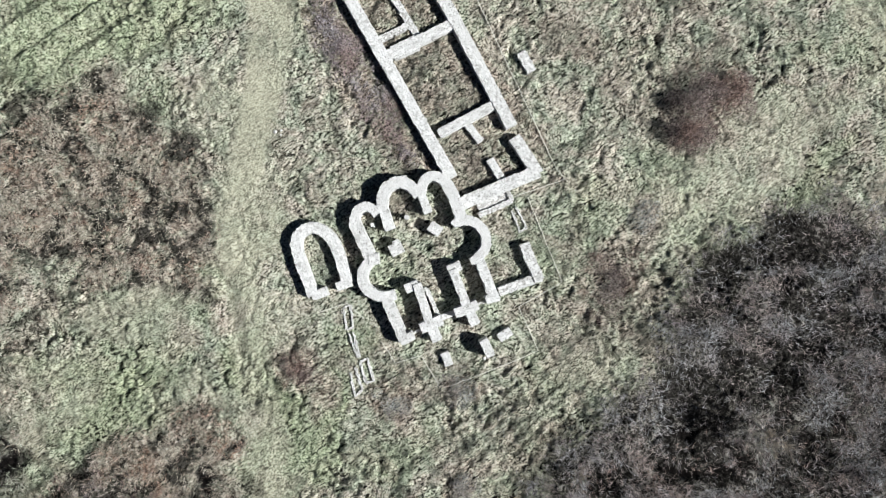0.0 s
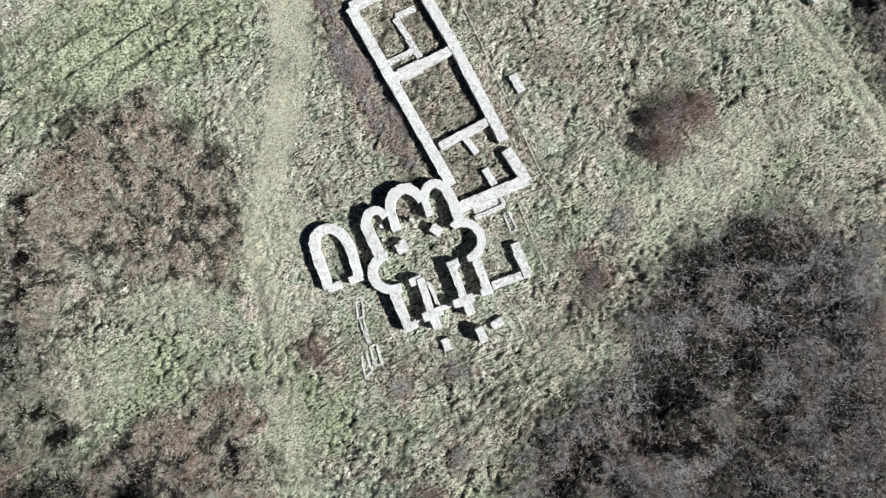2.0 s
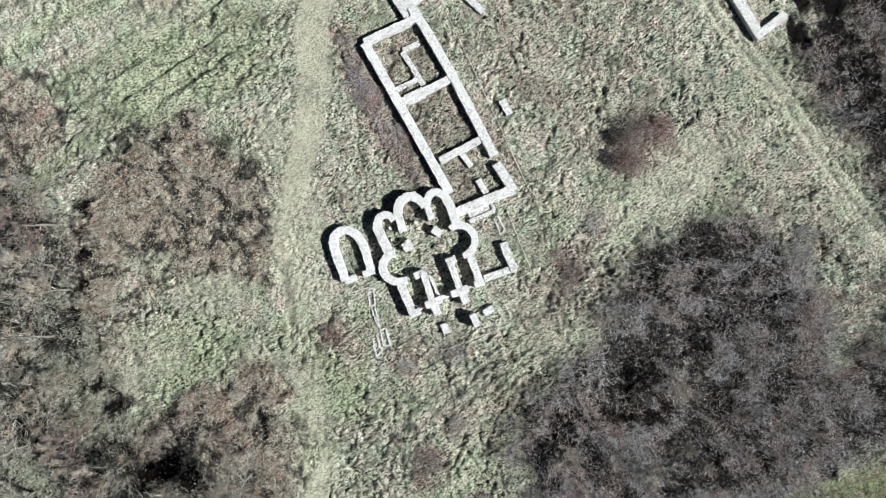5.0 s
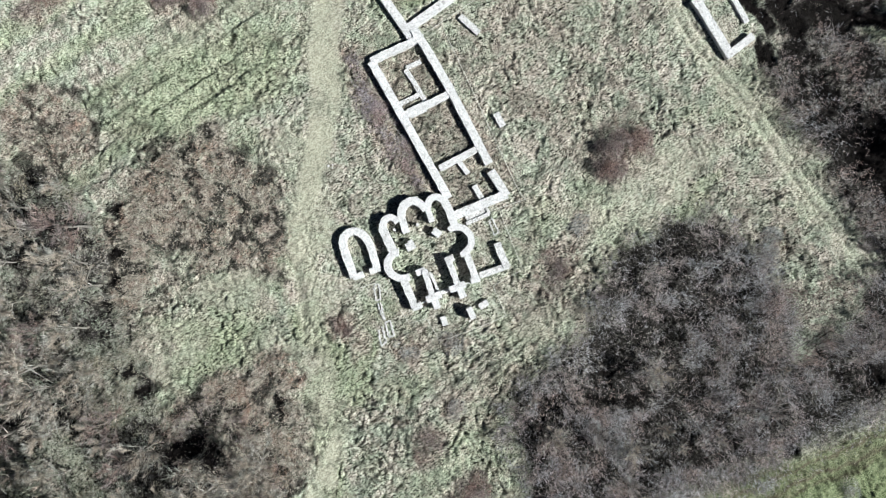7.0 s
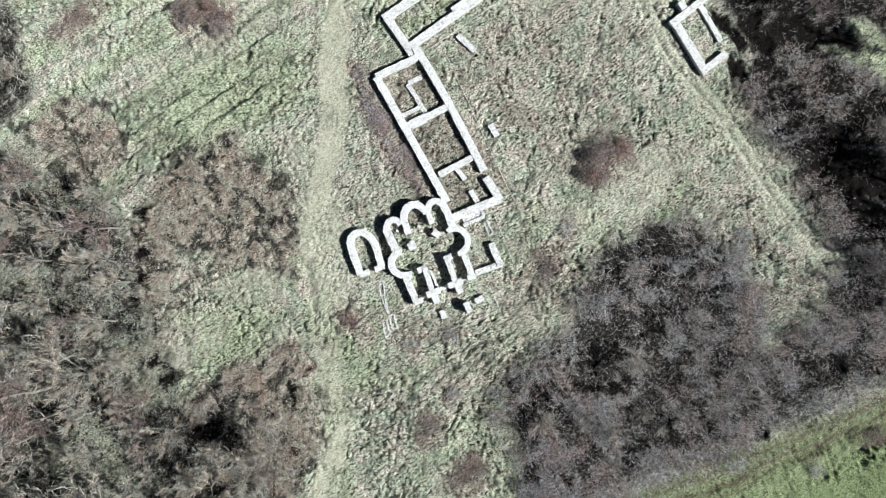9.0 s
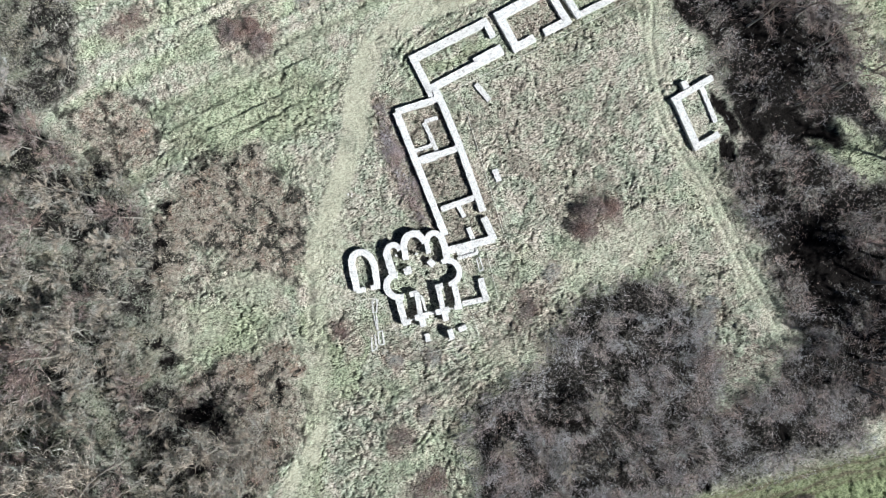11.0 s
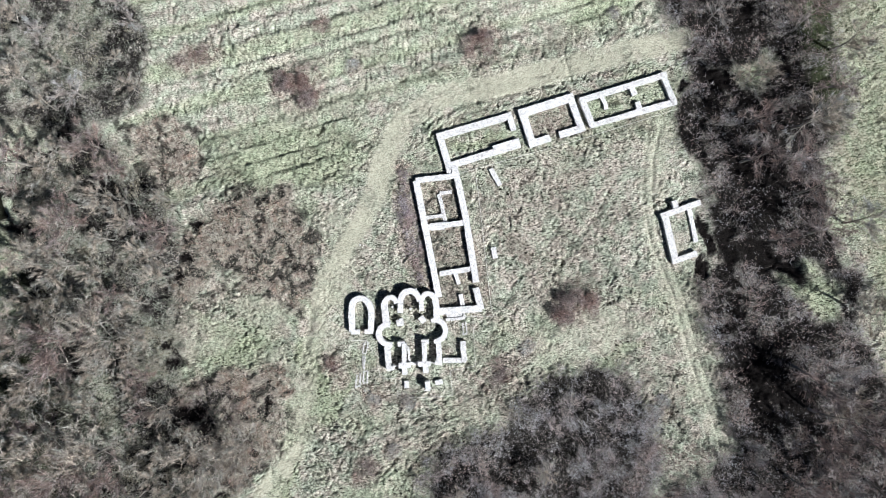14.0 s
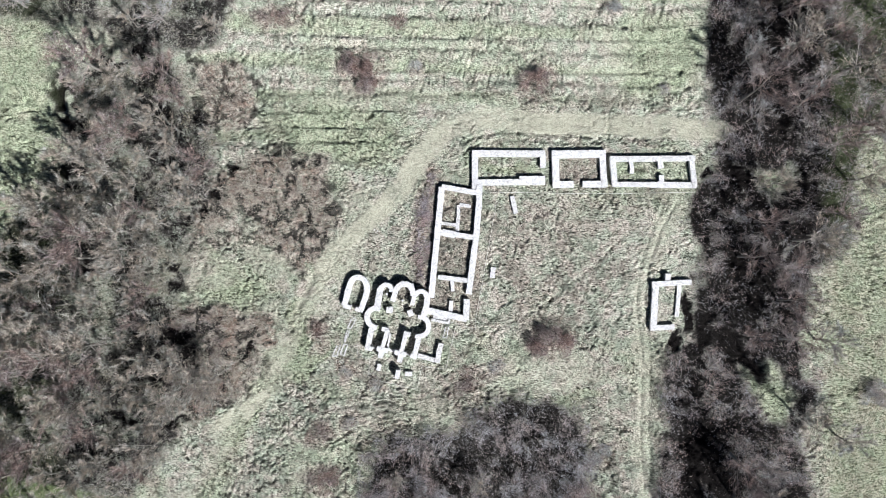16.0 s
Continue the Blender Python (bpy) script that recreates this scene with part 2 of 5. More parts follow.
def cover(x, y):
    """What grows where: path, bramble, wood floor, lush green, straw, each from 0 to 1."""
    wx, wy = x + (fbm(x, y, 5, 11) - 0.5) * 5, y + (fbm(x, y, 5, 23) - 0.5) * 5
    nx, ny = x + (fbm(x, y, 3, 31) - 0.5) * 2, y + (fbm(x, y, 3, 43) - 0.5) * 2
    path = 1 - smooth(0.9, 2.0, to_line(0.6 * x + 0.4 * nx, 0.6 * y + 0.4 * ny, PATH_W) - 0.1 - 0.25 * smooth(0, 14, ny))
    path = 0.9 * path * (0.35 + 0.65 * smooth(-14, -3, ny)) * (0.7 + 0.3 * smooth(0.35, 0.6, fbm(x, y, 2.5, 131)))
    path_e = 0.42 * (1 - smooth(0.4, 2.4, to_line(nx, ny, PATH_E)))
    wood = np.maximum.reduce([smooth(-0.5, 2.0, inside(wx, wy, p)) for p in (WOOD_E, THICKET_S)])
    wood = np.maximum(wood, (0.55 + 0.45 * smooth(0.40, 0.55, fbm(x, y, 6, 211))) * np.maximum.reduce([smooth(-0.5, 2.0, inside(wx, wy, p)) for p in (WOOD_W, WOOD_NW)]))
    clearing = np.maximum.reduce([smooth(-1.0, 2.0, inside(wx, wy, p)) for p in (CLEARING_E, CLEARING_NE)])
    wood = wood * (1 - 0.85 * clearing)
    bramble = np.maximum.reduce([smooth(-1.0, 1.5, inside(wx, wy, p)) for p in (BRAMBLE_W, BRAMBLE_SW, BRAMBLE_NW)])
    for bx, by, ra, rb, turn, tall, _ in BUSHES:
        c, s = math.cos(radians(turn)), math.sin(radians(turn))
        u, v = (nx - bx) * c + (ny - by) * s, -(nx - bx) * s + (ny - by) * c
        bramble = np.maximum(bramble, (0.9 if tall > 0.5 else 0.5) * (1 - smooth(0.7, 1.15, np.hypot(u / ra, v / rb))))
    patch = smooth(0.58, 0.74, fbm(x, y, 7, 57))
    heath = (1 - smooth(0.8, 2.4, to_line(nx, ny, [(-1.5, 13), (-3.0, 7), (-3.9, 0.5), (-3.6, -5.0)])))
    court = (1 - smooth(5, 14, np.hypot((x - 19) / 1.2, y + 1))) * smooth(0.38, 0.62, fbm(x, y, 6, 71))
    rooms = np.where((x > -2.2) & (x < 6) & (y > -11.5) & (y < 10.5) | (x > 19) & (x < 27) & (y > 11) & (y < 16), 0.8, 0.0)
    bramble = np.maximum.reduce([bramble, 0.45 * patch * (1 - path), 1.0 * heath, 0.3 * court, rooms])
    green = np.maximum(1 - smooth(2.5, 8, np.hypot((wx + 35) / 1.3, wy + 6)), 1 - smooth(1.0, 3.5, np.abs(wx + 33.5 + (wy + 30) * -0.55)) * 1.0) * smooth(-45, -20, -np.abs(wy + 20) - 12)
    green = np.maximum.reduce([green, clearing, 0.6 * smooth(60, 66, wx) * (1 - wood), 0.8 * (1 - smooth(-66, -60, wx)) * (1 - wood)])
    green = np.maximum(green, 0.5 * smooth(0.5, 0.7, fbm(x, y, 11, 87)))
    straw = np.maximum(path, path_e)
    brown = patches(x, y, wx, wy, BROWN_PATCHES)
    lush = patches(x, y, wx, wy, GREEN_PATCHES)
    bramble = np.maximum(bramble * (1 - 0.8 * lush), brown)
    green = np.maximum(green * (1 - brown), lush)
    straw = np.maximum(straw, patches(x, y, wx, wy, STRAW_PATCHES) * (0.6 + 0.4 * smooth(0.4, 0.6, fbm(x, y, 1.8, 133))))
    straw = np.maximum(straw, 0.4 * (1 - smooth(0.5, 2.0, np.abs(inside(wx, wy, BRAMBLE_SW) + 1.6))) * smooth(-36, -28, x))
    off_track = to_line(nx, ny, TRACK_S)
    track = np.maximum.reduce([np.exp(-((off_track - 0.85) / 0.30) ** 2), 0.8 * np.exp(-((off_track - 1.9) / 0.22) ** 2), 0.3 * (1 - smooth(1.6, 2.4, off_track))])
    straw = np.maximum(straw, 0.3 * (1 - smooth(0.6, 1.4, np.abs(off_track - 3.2))))
    green = np.maximum(green, 0.9 * smooth(0.5, 2.0, beyond(x, y)))
    green = np.maximum(green, 0.7 * banded(x, y) * smooth(0.2, 0.9, np.sin(furrow(x, y) * 2.7)))
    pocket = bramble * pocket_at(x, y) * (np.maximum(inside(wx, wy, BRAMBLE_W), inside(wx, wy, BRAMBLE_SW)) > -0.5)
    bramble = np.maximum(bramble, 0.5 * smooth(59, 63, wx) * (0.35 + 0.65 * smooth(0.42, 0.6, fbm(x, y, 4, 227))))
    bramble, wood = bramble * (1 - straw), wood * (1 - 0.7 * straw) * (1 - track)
    # shade of the wood and of bramble pockets goes into the floor cover
    dark = np.maximum(shade_patch(x, y), 0.6 * pocket)
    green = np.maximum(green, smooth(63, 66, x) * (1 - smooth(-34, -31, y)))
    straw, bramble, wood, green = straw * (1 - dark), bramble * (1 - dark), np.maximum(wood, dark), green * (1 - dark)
    return straw, bramble, wood, green * (1 - bramble) * (1 - straw), track


RUTS = [[(2.5, 17.2), (5, 18.6), (9, 19.4), (16, 19.2), (24, 18.6), (34, 18.2)], [(3.5, 16.2), (6, 17.7), (9.5, 18.3), (16, 18.1), (24, 17.5)],
        [(39, 8), (36.2, 3), (34.3, -3), (33.6, -9), (34.6, -18), (34.3, -30), (35, -42)], [(37.4, 8.5), (34.6, 2.5), (32.8, -3), (32.2, -9), (33.2, -18), (32.9, -30), (33.5, -42)],
        [(5.5, -16.5), (9.3, -13.1), (12.3, -11.8), (16.1, -9.7), (20.4, -6.5), (25.5, -2.5), (30, 2)], [(27.6, 22), (27.45, 16.5), (27.5, 9.5), (28.3, 5.0), (29.3, 1.5)],
        [(-24, -27), (-15, -26.2), (-6, -25.2), (0, -24.2)], [(-24, -28.6), (-14, -27.6), (-4, -26.4)], [(-22, -25), (-12, -24.3), (-4, -23.6)]]


def furrow(x, y):
    """Mown bands of the upper meadow, counted from the south."""
    return (y + 0.02 * x + 2.6 * (fbm(x, y, 34, 3) - 0.5) + 0.5 * (vnoise(x, y, 1.5, 9) - 0.5) + 1.6 * vnoise(x * 0.05, y, 3.0, 13)) / 2.6


def banded(x, y):
    return np.clip(smooth(21, 27, y - 0.03 * (x - 10) + 9 * (1 - smooth(-14, -6, x))) * (1 - smooth(40, 47, x)) * smooth(-46, -38, x) + 0.3 * (1 - smooth(-64, -58, x)) * smooth(2, 10, y), 0, 1)


def beyond(x, y):
    """Metres south of the cart track."""
    return -(y + 55.4 + 0.225 * x)


def relief(x, y):
    """Height of the ground: nearly level round the ruins, with tussocks, mown ridges and dips beneath the painted wood
    shade.
    """
    away = smooth(26, 70, np.hypot(x - 8, y + 2))
    z = (fbm(x, y, 34, 5, 3) - 0.5) * 2.2 * away
    rows = banded(x, y)
    wave = furrow(x, y)
    f = wave - np.floor(wave)
    bank = np.where(f < 0.85, f / 0.85, (1 - f) / 0.15) - 0.5
    z = z - 0.3 * np.exp(-(to_line(x, y, [(-24.5, -10.5), (-22.6, -6.5), (-21.5, -4.2)]) / 0.8) ** 2)
    for line in RUTS:
        z = z - 0.2 * np.exp(-(to_line(x, y, line) / 0.28) ** 2)
    z = z - 0.4 * shade_patch(x, y)
    z = z + rows * 0.52 * (0.4 + 0.6 * smooth(0.35, 0.7, fbm(x, y, 9, 7, 3))) * bank
    return z


def tufts(x, y, size, seed):
    """Rounded lumps of lodged grass with sharp creases between them, 0 to 1."""
    u, v = x / size, y / size
    iu, iv = np.floor(u), np.floor(v)
    first, second = np.full(np.shape(x), 9.0), np.full(np.shape(x), 9.0)
    for i in (-1, 0, 1):
        for j in (-1, 0, 1):
            cu, cv = iu + i, iv + j
            d = (cu + lattice(cu, cv, seed) - u) ** 2 + (cv + lattice(cu, cv, seed + 1) - v) ** 2
            second = np.minimum(second, np.maximum(first, d))
            first = np.minimum(first, d)
    return 0.55 * np.clip((np.sqrt(second) - np.sqrt(first)) / 0.32, 0, 1) ** 0.7 + 0.45 * (1 - np.minimum(first, 1))


def fuzz(x, y):
    """Knee-high tufts: combed streaks where the grass lies, small lumps elsewhere. Metres, about zero in the mean."""
    wx, wy = x + 3.0 * vnoise(x, y, 4.5, 401) + 0.5 * vnoise(x, y, 0.9, 403), y + 3.0 * vnoise(x, y, 4.5, 405) + 0.5 * vnoise(x, y, 0.9, 407)
    lay = 0.70 * vnoise(0.45 * (0.5 * wx + 0.87 * wy), -0.87 * wx + 0.5 * wy, 0.26, 411) + 0.30 * vnoise(0.6 * wx, wy, 0.21, 413)
    lump = 0.62 * vnoise(x, y, 0.30, 415) + 0.38 * vnoise(x, y, 0.22, 417)
    combed = smooth(0.42, 0.58, fbm(x, y, 7, 419, 2))
    deep = 0.45 + 0.75 * smooth(0.35, 0.65, fbm(x, y, 2.6, 421, 3))
    return 0.34 * deep * (combed * lay + (1 - combed) * lump - 0.5)


def tussock(x, y, path):
    wx, wy = x + vnoise(x, y, 1.5, 61) * 1.5 + vnoise(x, y, 0.5, 65) * 0.3, y + vnoise(x, y, 1.5, 63) * 1.5 + vnoise(x, y, 0.5, 67) * 0.3
    slope = 0.35 * (fbm(x, y, 14, 71, 2) - 0.5)
    rank = 0.30 + 0.85 * smooth(0.40, 0.62, fbm(x, y, 4, 151, 3)) + 0.35 * np.clip(inside(x, y, BRAMBLE_W) * 0.5, 0, 1)
    deep = 0.35 + 0.9 * smooth(0.4, 0.6, vnoise(x, y, 1.1, 153))
    z = (0.62 * deep * (tufts(wx * 0.8 + wy * slope, wy * 1.1, 1.35, 17) - 0.8) + 0.34 * (tufts(wx, wy * 1.25, 0.75, 19) - 0.7)) * rank
    near = np.where((x > -19) & (x < 44) & (y > -23) & (y < 17), 0.55, 0.85)
    return (z * near + fuzz(x, y)) * (1 - 0.85 * path) * (1 - smooth(6, 7.5, beyond(x, y))) * (1 + 1.1 * smooth(1.5, 2.5, beyond(x, y))) * (1 - 0.8 * smooth(63, 66, x) * (1 - smooth(-34, -31, y))) * (1 - 0.2 * smooth(60, 64, x))


def height_at(x, y):
    x, y = np.asarray(x, float), np.asarray(y, float)
    return relief(x, y)


# ---------------------------------------------------------------- mesh helpers


def mesh_of(name, verts, tris=None, quads=None, attr=None, flat=True):
    """A mesh from arrays; attr: name -> three values a vertex."""
    me = bpy.data.meshes.new(name)
    verts = np.asarray(verts, np.float32)
    loops, starts, n = [], [], 0
    for faces, k in ((tris, 3), (quads, 4)):
        if faces is not None and len(faces):
            faces = np.asarray(faces, np.int32)
            loops.append(faces.ravel())
            starts.append(n + np.arange(len(faces), dtype=np.int32) * k)
            n += faces.size
    me.vertices.add(len(verts))
    me.vertices.foreach_set("co", verts.ravel())
    me.loops.add(n)
    me.loops.foreach_set("vertex_index", np.concatenate(loops))
    starts = np.concatenate(starts)
    me.polygons.add(len(starts))
    me.polygons.foreach_set("loop_start", starts)
    me.polygons.foreach_set("use_smooth", np.full(len(starts), not flat))
    for key, values in (attr or {}).items():
        a = me.attributes.new(key, "FLOAT_VECTOR", "POINT")
        a.data.foreach_set("vector", np.asarray(values, np.float32).ravel())
    me.update(calc_edges=True)
    me.validate()
    return me


def part(name, data, material, parent, label=""):
    """One mesh object under a thing or a part."""
    if isinstance(data, bmesh.types.BMesh):
        me = bpy.data.meshes.new(name)
        data.to_mesh(me)
        data.free()
        data = me
    if not data.materials:
        data.materials.append(material)
    ob = new(name, data)
    ob.parent = parent
    return tagged(ob, label)


# ---------------------------------------------------------------- materials


class Nodes:
    """A short way to write a node material."""

    def __init__(self, name, roughness=0.9):
        self.material = bpy.data.materials.new(name)
        self.material.use_nodes = True
        self.tree = self.material.node_tree
        self.shader = self.tree.nodes["Principled BSDF"]
        self.shader.inputs["Roughness"].default_value = roughness
        self.shader.inputs["Specular IOR Level"].default_value = 0.04
        self.place = self.tree.nodes.new("ShaderNodeTexCoord").outputs["Object"]

    def link(self, a, b):
        self.tree.links.new(a, b)

    def noise(self, scale, detail=4.0, rough=0.6, source=None, distortion=0.0):
        n = self.tree.nodes.new("ShaderNodeTexNoise")
        n.inputs["Scale"].default_value, n.inputs["Detail"].default_value, n.inputs["Roughness"].default_value = scale, detail, rough
        n.inputs["Distortion"].default_value = distortion
        self.link(source or self.place, n.inputs["Vector"])
        return n.outputs["Fac"]

    def tone(self):
        """Patches of blond old grass among the green, the same in every plant material."""
        return self.ramp(self.noise(0.42, 5, 0.62, distortion=0.5), [(0.42, (0, 0, 0)), (0.60, (1, 1, 1))])

    def strands(self):
        """Combed grass: streaks a hand wide and a metre long, whose lie turns from patch to patch, the same in every plant material."""
        streaks = []
        for turn in (58, -20, 12):
            lay = self.tree.nodes.new("ShaderNodeMapping")
            lay.inputs["Rotation"].default_value = (0, 0, radians(turn))
            lay.inputs["Scale"].default_value = (0.45, 1.2, 1)
            self.link(self.place, lay.inputs["Vector"])
            streaks.append(self.noise(6.2, 3, 0.66, lay.outputs["Vector"], 0.9))
        pick = self.ramp(self.noise(0.33, 2, 0.5), [(0.43, (0, 0, 0)), (0.52, (1, 1, 1))])
        other = self.ramp(self.noise(0.21, 2, 0.5), [(0.46, (0, 0, 0)), (0.55, (1, 1, 1))])
        lain = self.mix(other, self.mix(pick, streaks[0], streaks[1]), streaks[2])
        loose = self.ramp(self.noise(0.5, 3, 0.6), [(0.40, (0.2, 0.2, 0.2)), (0.56, (1, 1, 1))])
        return self.mix(loose, lain, self.noise(5.6, 3, 0.68, distortion=0.5))

    def clumps(self):
        """Blotches of shaggier, darker growth a metre or two across."""
        n = self.noise(0.95, 4, 0.62, distortion=0.9)
        return self.ramp(n, [(0.33, (0.34, 0.32, 0.30)), (0.44, (0.88, 0.88, 0.87)), (0.56, (1.0, 0.99, 0.97))])

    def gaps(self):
        """Shade between tufts, painted as dark streaks, the same in every plant material."""
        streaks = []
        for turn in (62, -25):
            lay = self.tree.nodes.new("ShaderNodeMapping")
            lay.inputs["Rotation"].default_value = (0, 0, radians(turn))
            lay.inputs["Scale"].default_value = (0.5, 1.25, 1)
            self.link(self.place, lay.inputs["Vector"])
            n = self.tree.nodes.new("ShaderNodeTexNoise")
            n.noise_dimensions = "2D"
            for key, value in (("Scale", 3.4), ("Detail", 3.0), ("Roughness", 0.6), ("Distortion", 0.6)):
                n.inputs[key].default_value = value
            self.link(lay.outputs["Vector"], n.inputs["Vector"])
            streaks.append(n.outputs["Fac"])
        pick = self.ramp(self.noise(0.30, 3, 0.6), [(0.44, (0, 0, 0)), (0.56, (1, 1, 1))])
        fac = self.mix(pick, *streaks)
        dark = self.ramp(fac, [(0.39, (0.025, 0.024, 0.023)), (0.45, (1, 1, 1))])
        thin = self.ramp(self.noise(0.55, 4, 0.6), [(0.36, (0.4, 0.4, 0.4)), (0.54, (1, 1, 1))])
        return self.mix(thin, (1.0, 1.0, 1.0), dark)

    def cells(self, scale, feature="DISTANCE_TO_EDGE"):
        n = self.tree.nodes.new("ShaderNodeTexVoronoi")
        n.feature = feature
        n.inputs["Scale"].default_value = scale
        self.link(self.place, n.inputs["Vector"])
        return n.outputs["Distance"]

    def ramp(self, fac, stops):
        n = self.tree.nodes.new("ShaderNodeValToRGB")
        e = n.color_ramp.elements
        while len(e) < len(stops):
            e.new(0.5)
        for one, (at, colour) in zip(e, stops):
            one.position, one.color = at, (*colour, 1)
        self.link(fac, n.inputs["Fac"])
        return n.outputs["Color"]

    def mix(self, fac, a, b, how="MIX"):
        n = self.tree.nodes.new("ShaderNodeMix")
        n.data_type, n.blend_type = "RGBA", how
        for value, socket in ((fac, n.inputs[0]), (a, n.inputs[6]), (b, n.inputs[7])):
            if isinstance(value, (int, float)):
                socket.default_value = value
            elif isinstance(value, tuple):
                socket.default_value = (*value, 1)
            else:
                self.link(value, socket)
        return n.outputs[2]

    def maths(self, how, a, b=0.0):
        n = self.tree.nodes.new("ShaderNodeMath")
        n.operation = how
        for value, socket in ((a, n.inputs[0]), (b, n.inputs[1])):
            if isinstance(value, (int, float)):
                socket.default_value = value
            else:
                self.link(value, socket)
        return n.outputs[0]

    def attribute(self, name):
        n = self.tree.nodes.new("ShaderNodeAttribute")
        n.attribute_name = name
        split = self.tree.nodes.new("ShaderNodeSeparateXYZ")
        self.link(n.outputs["Vector"], split.inputs[0])
        return split.outputs[0], split.outputs[1], split.outputs[2]

    def island(self):
        return self.tree.nodes.new("ShaderNodeNewGeometry").outputs["Random Per Island"]

    def object_random(self):
        return self.tree.nodes.new("ShaderNodeObjectInfo").outputs["Random"]

    def bump(self, height, strength, distance):
        n = self.tree.nodes.new("ShaderNodeBump")
        n.inputs["Strength"].default_value, n.inputs["Distance"].default_value = strength, distance
        self.link(height, n.inputs["Height"])
        self.link(n.outputs["Normal"], self.shader.inputs["Normal"])

    def colour(self, socket):
        self.link(socket, self.shader.inputs["Base Color"])
        return self.material


def make_ground_material():
    m = Nodes("meadow", 0.95)
    straw, bramble, wood = m.attribute("cover")
    green, track, field = m.attribute("cover_more")
    floor_shade, calm, _ = m.attribute("cover_deep")
    fine, mid, wide, tone = m.strands(), m.noise(1.1, 5, 0.65), m.noise(0.18, 3), m.tone()
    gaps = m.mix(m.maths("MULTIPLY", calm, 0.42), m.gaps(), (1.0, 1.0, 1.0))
    grass = m.ramp(fine, [(0.41, (0.045, 0.052, 0.032)), (0.48, (0.30, 0.335, 0.25)), (0.56, (0.60, 0.64, 0.52))])
    grass = m.mix(tone, grass, m.ramp(fine, [(0.41, (0.065, 0.056, 0.043)), (0.48, (0.38, 0.345, 0.285)), (0.56, (0.72, 0.675, 0.585))]))
    grass = m.mix(m.maths("MULTIPLY", green, 0.75), grass, m.ramp(fine, [(0.41, (0.038, 0.052, 0.025)), (0.48, (0.255, 0.31, 0.18)), (0.56, (0.49, 0.55, 0.37))]))
    grass = m.mix(m.maths("MULTIPLY", bramble, m.ramp(mid, [(0.38, (1, 1, 1)), (0.60, (0.25, 0.25, 0.25))])), grass, m.ramp(fine, [(0.40, (0.03, 0.02, 0.018)), (0.50, (0.25, 0.19, 0.155)), (0.60, (0.58, 0.49, 0.41))]))
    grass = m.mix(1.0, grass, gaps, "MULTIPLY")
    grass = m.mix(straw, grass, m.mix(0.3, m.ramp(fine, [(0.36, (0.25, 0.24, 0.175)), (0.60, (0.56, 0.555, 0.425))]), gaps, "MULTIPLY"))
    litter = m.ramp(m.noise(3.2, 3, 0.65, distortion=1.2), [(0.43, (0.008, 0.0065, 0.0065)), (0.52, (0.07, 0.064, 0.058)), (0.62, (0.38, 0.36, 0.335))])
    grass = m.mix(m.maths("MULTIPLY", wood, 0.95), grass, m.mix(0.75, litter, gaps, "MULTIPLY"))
    # near-black laid over the floor colour as painted shade
    grass = m.mix(floor_shade, grass, m.ramp(fine, [(0.40, (0.004, 0.0035, 0.0035)), (0.60, (0.016, 0.014, 0.013))]))
    grass = m.mix(m.maths("MULTIPLY", field, 0.85), grass, m.ramp(fine, [(0.38, (0.05, 0.075, 0.03)), (0.60, (0.22, 0.275, 0.125))]))
    grass = m.mix(track, grass, m.ramp(fine, [(0.38, (0.045, 0.036, 0.028)), (0.6, (0.15, 0.13, 0.09))]))
    grass = m.mix(0.4, grass, m.ramp(wide, [(0.35, (0.6, 0.6, 0.6)), (0.65, (1, 1, 1))]), "MULTIPLY")
    grass = m.mix(m.maths("SUBTRACT", 0.8, m.maths("MULTIPLY", straw, 0.55)), grass, m.clumps(), "MULTIPLY")
    m.bump(fine, 1.0, 0.16)
    return m.colour(grass)


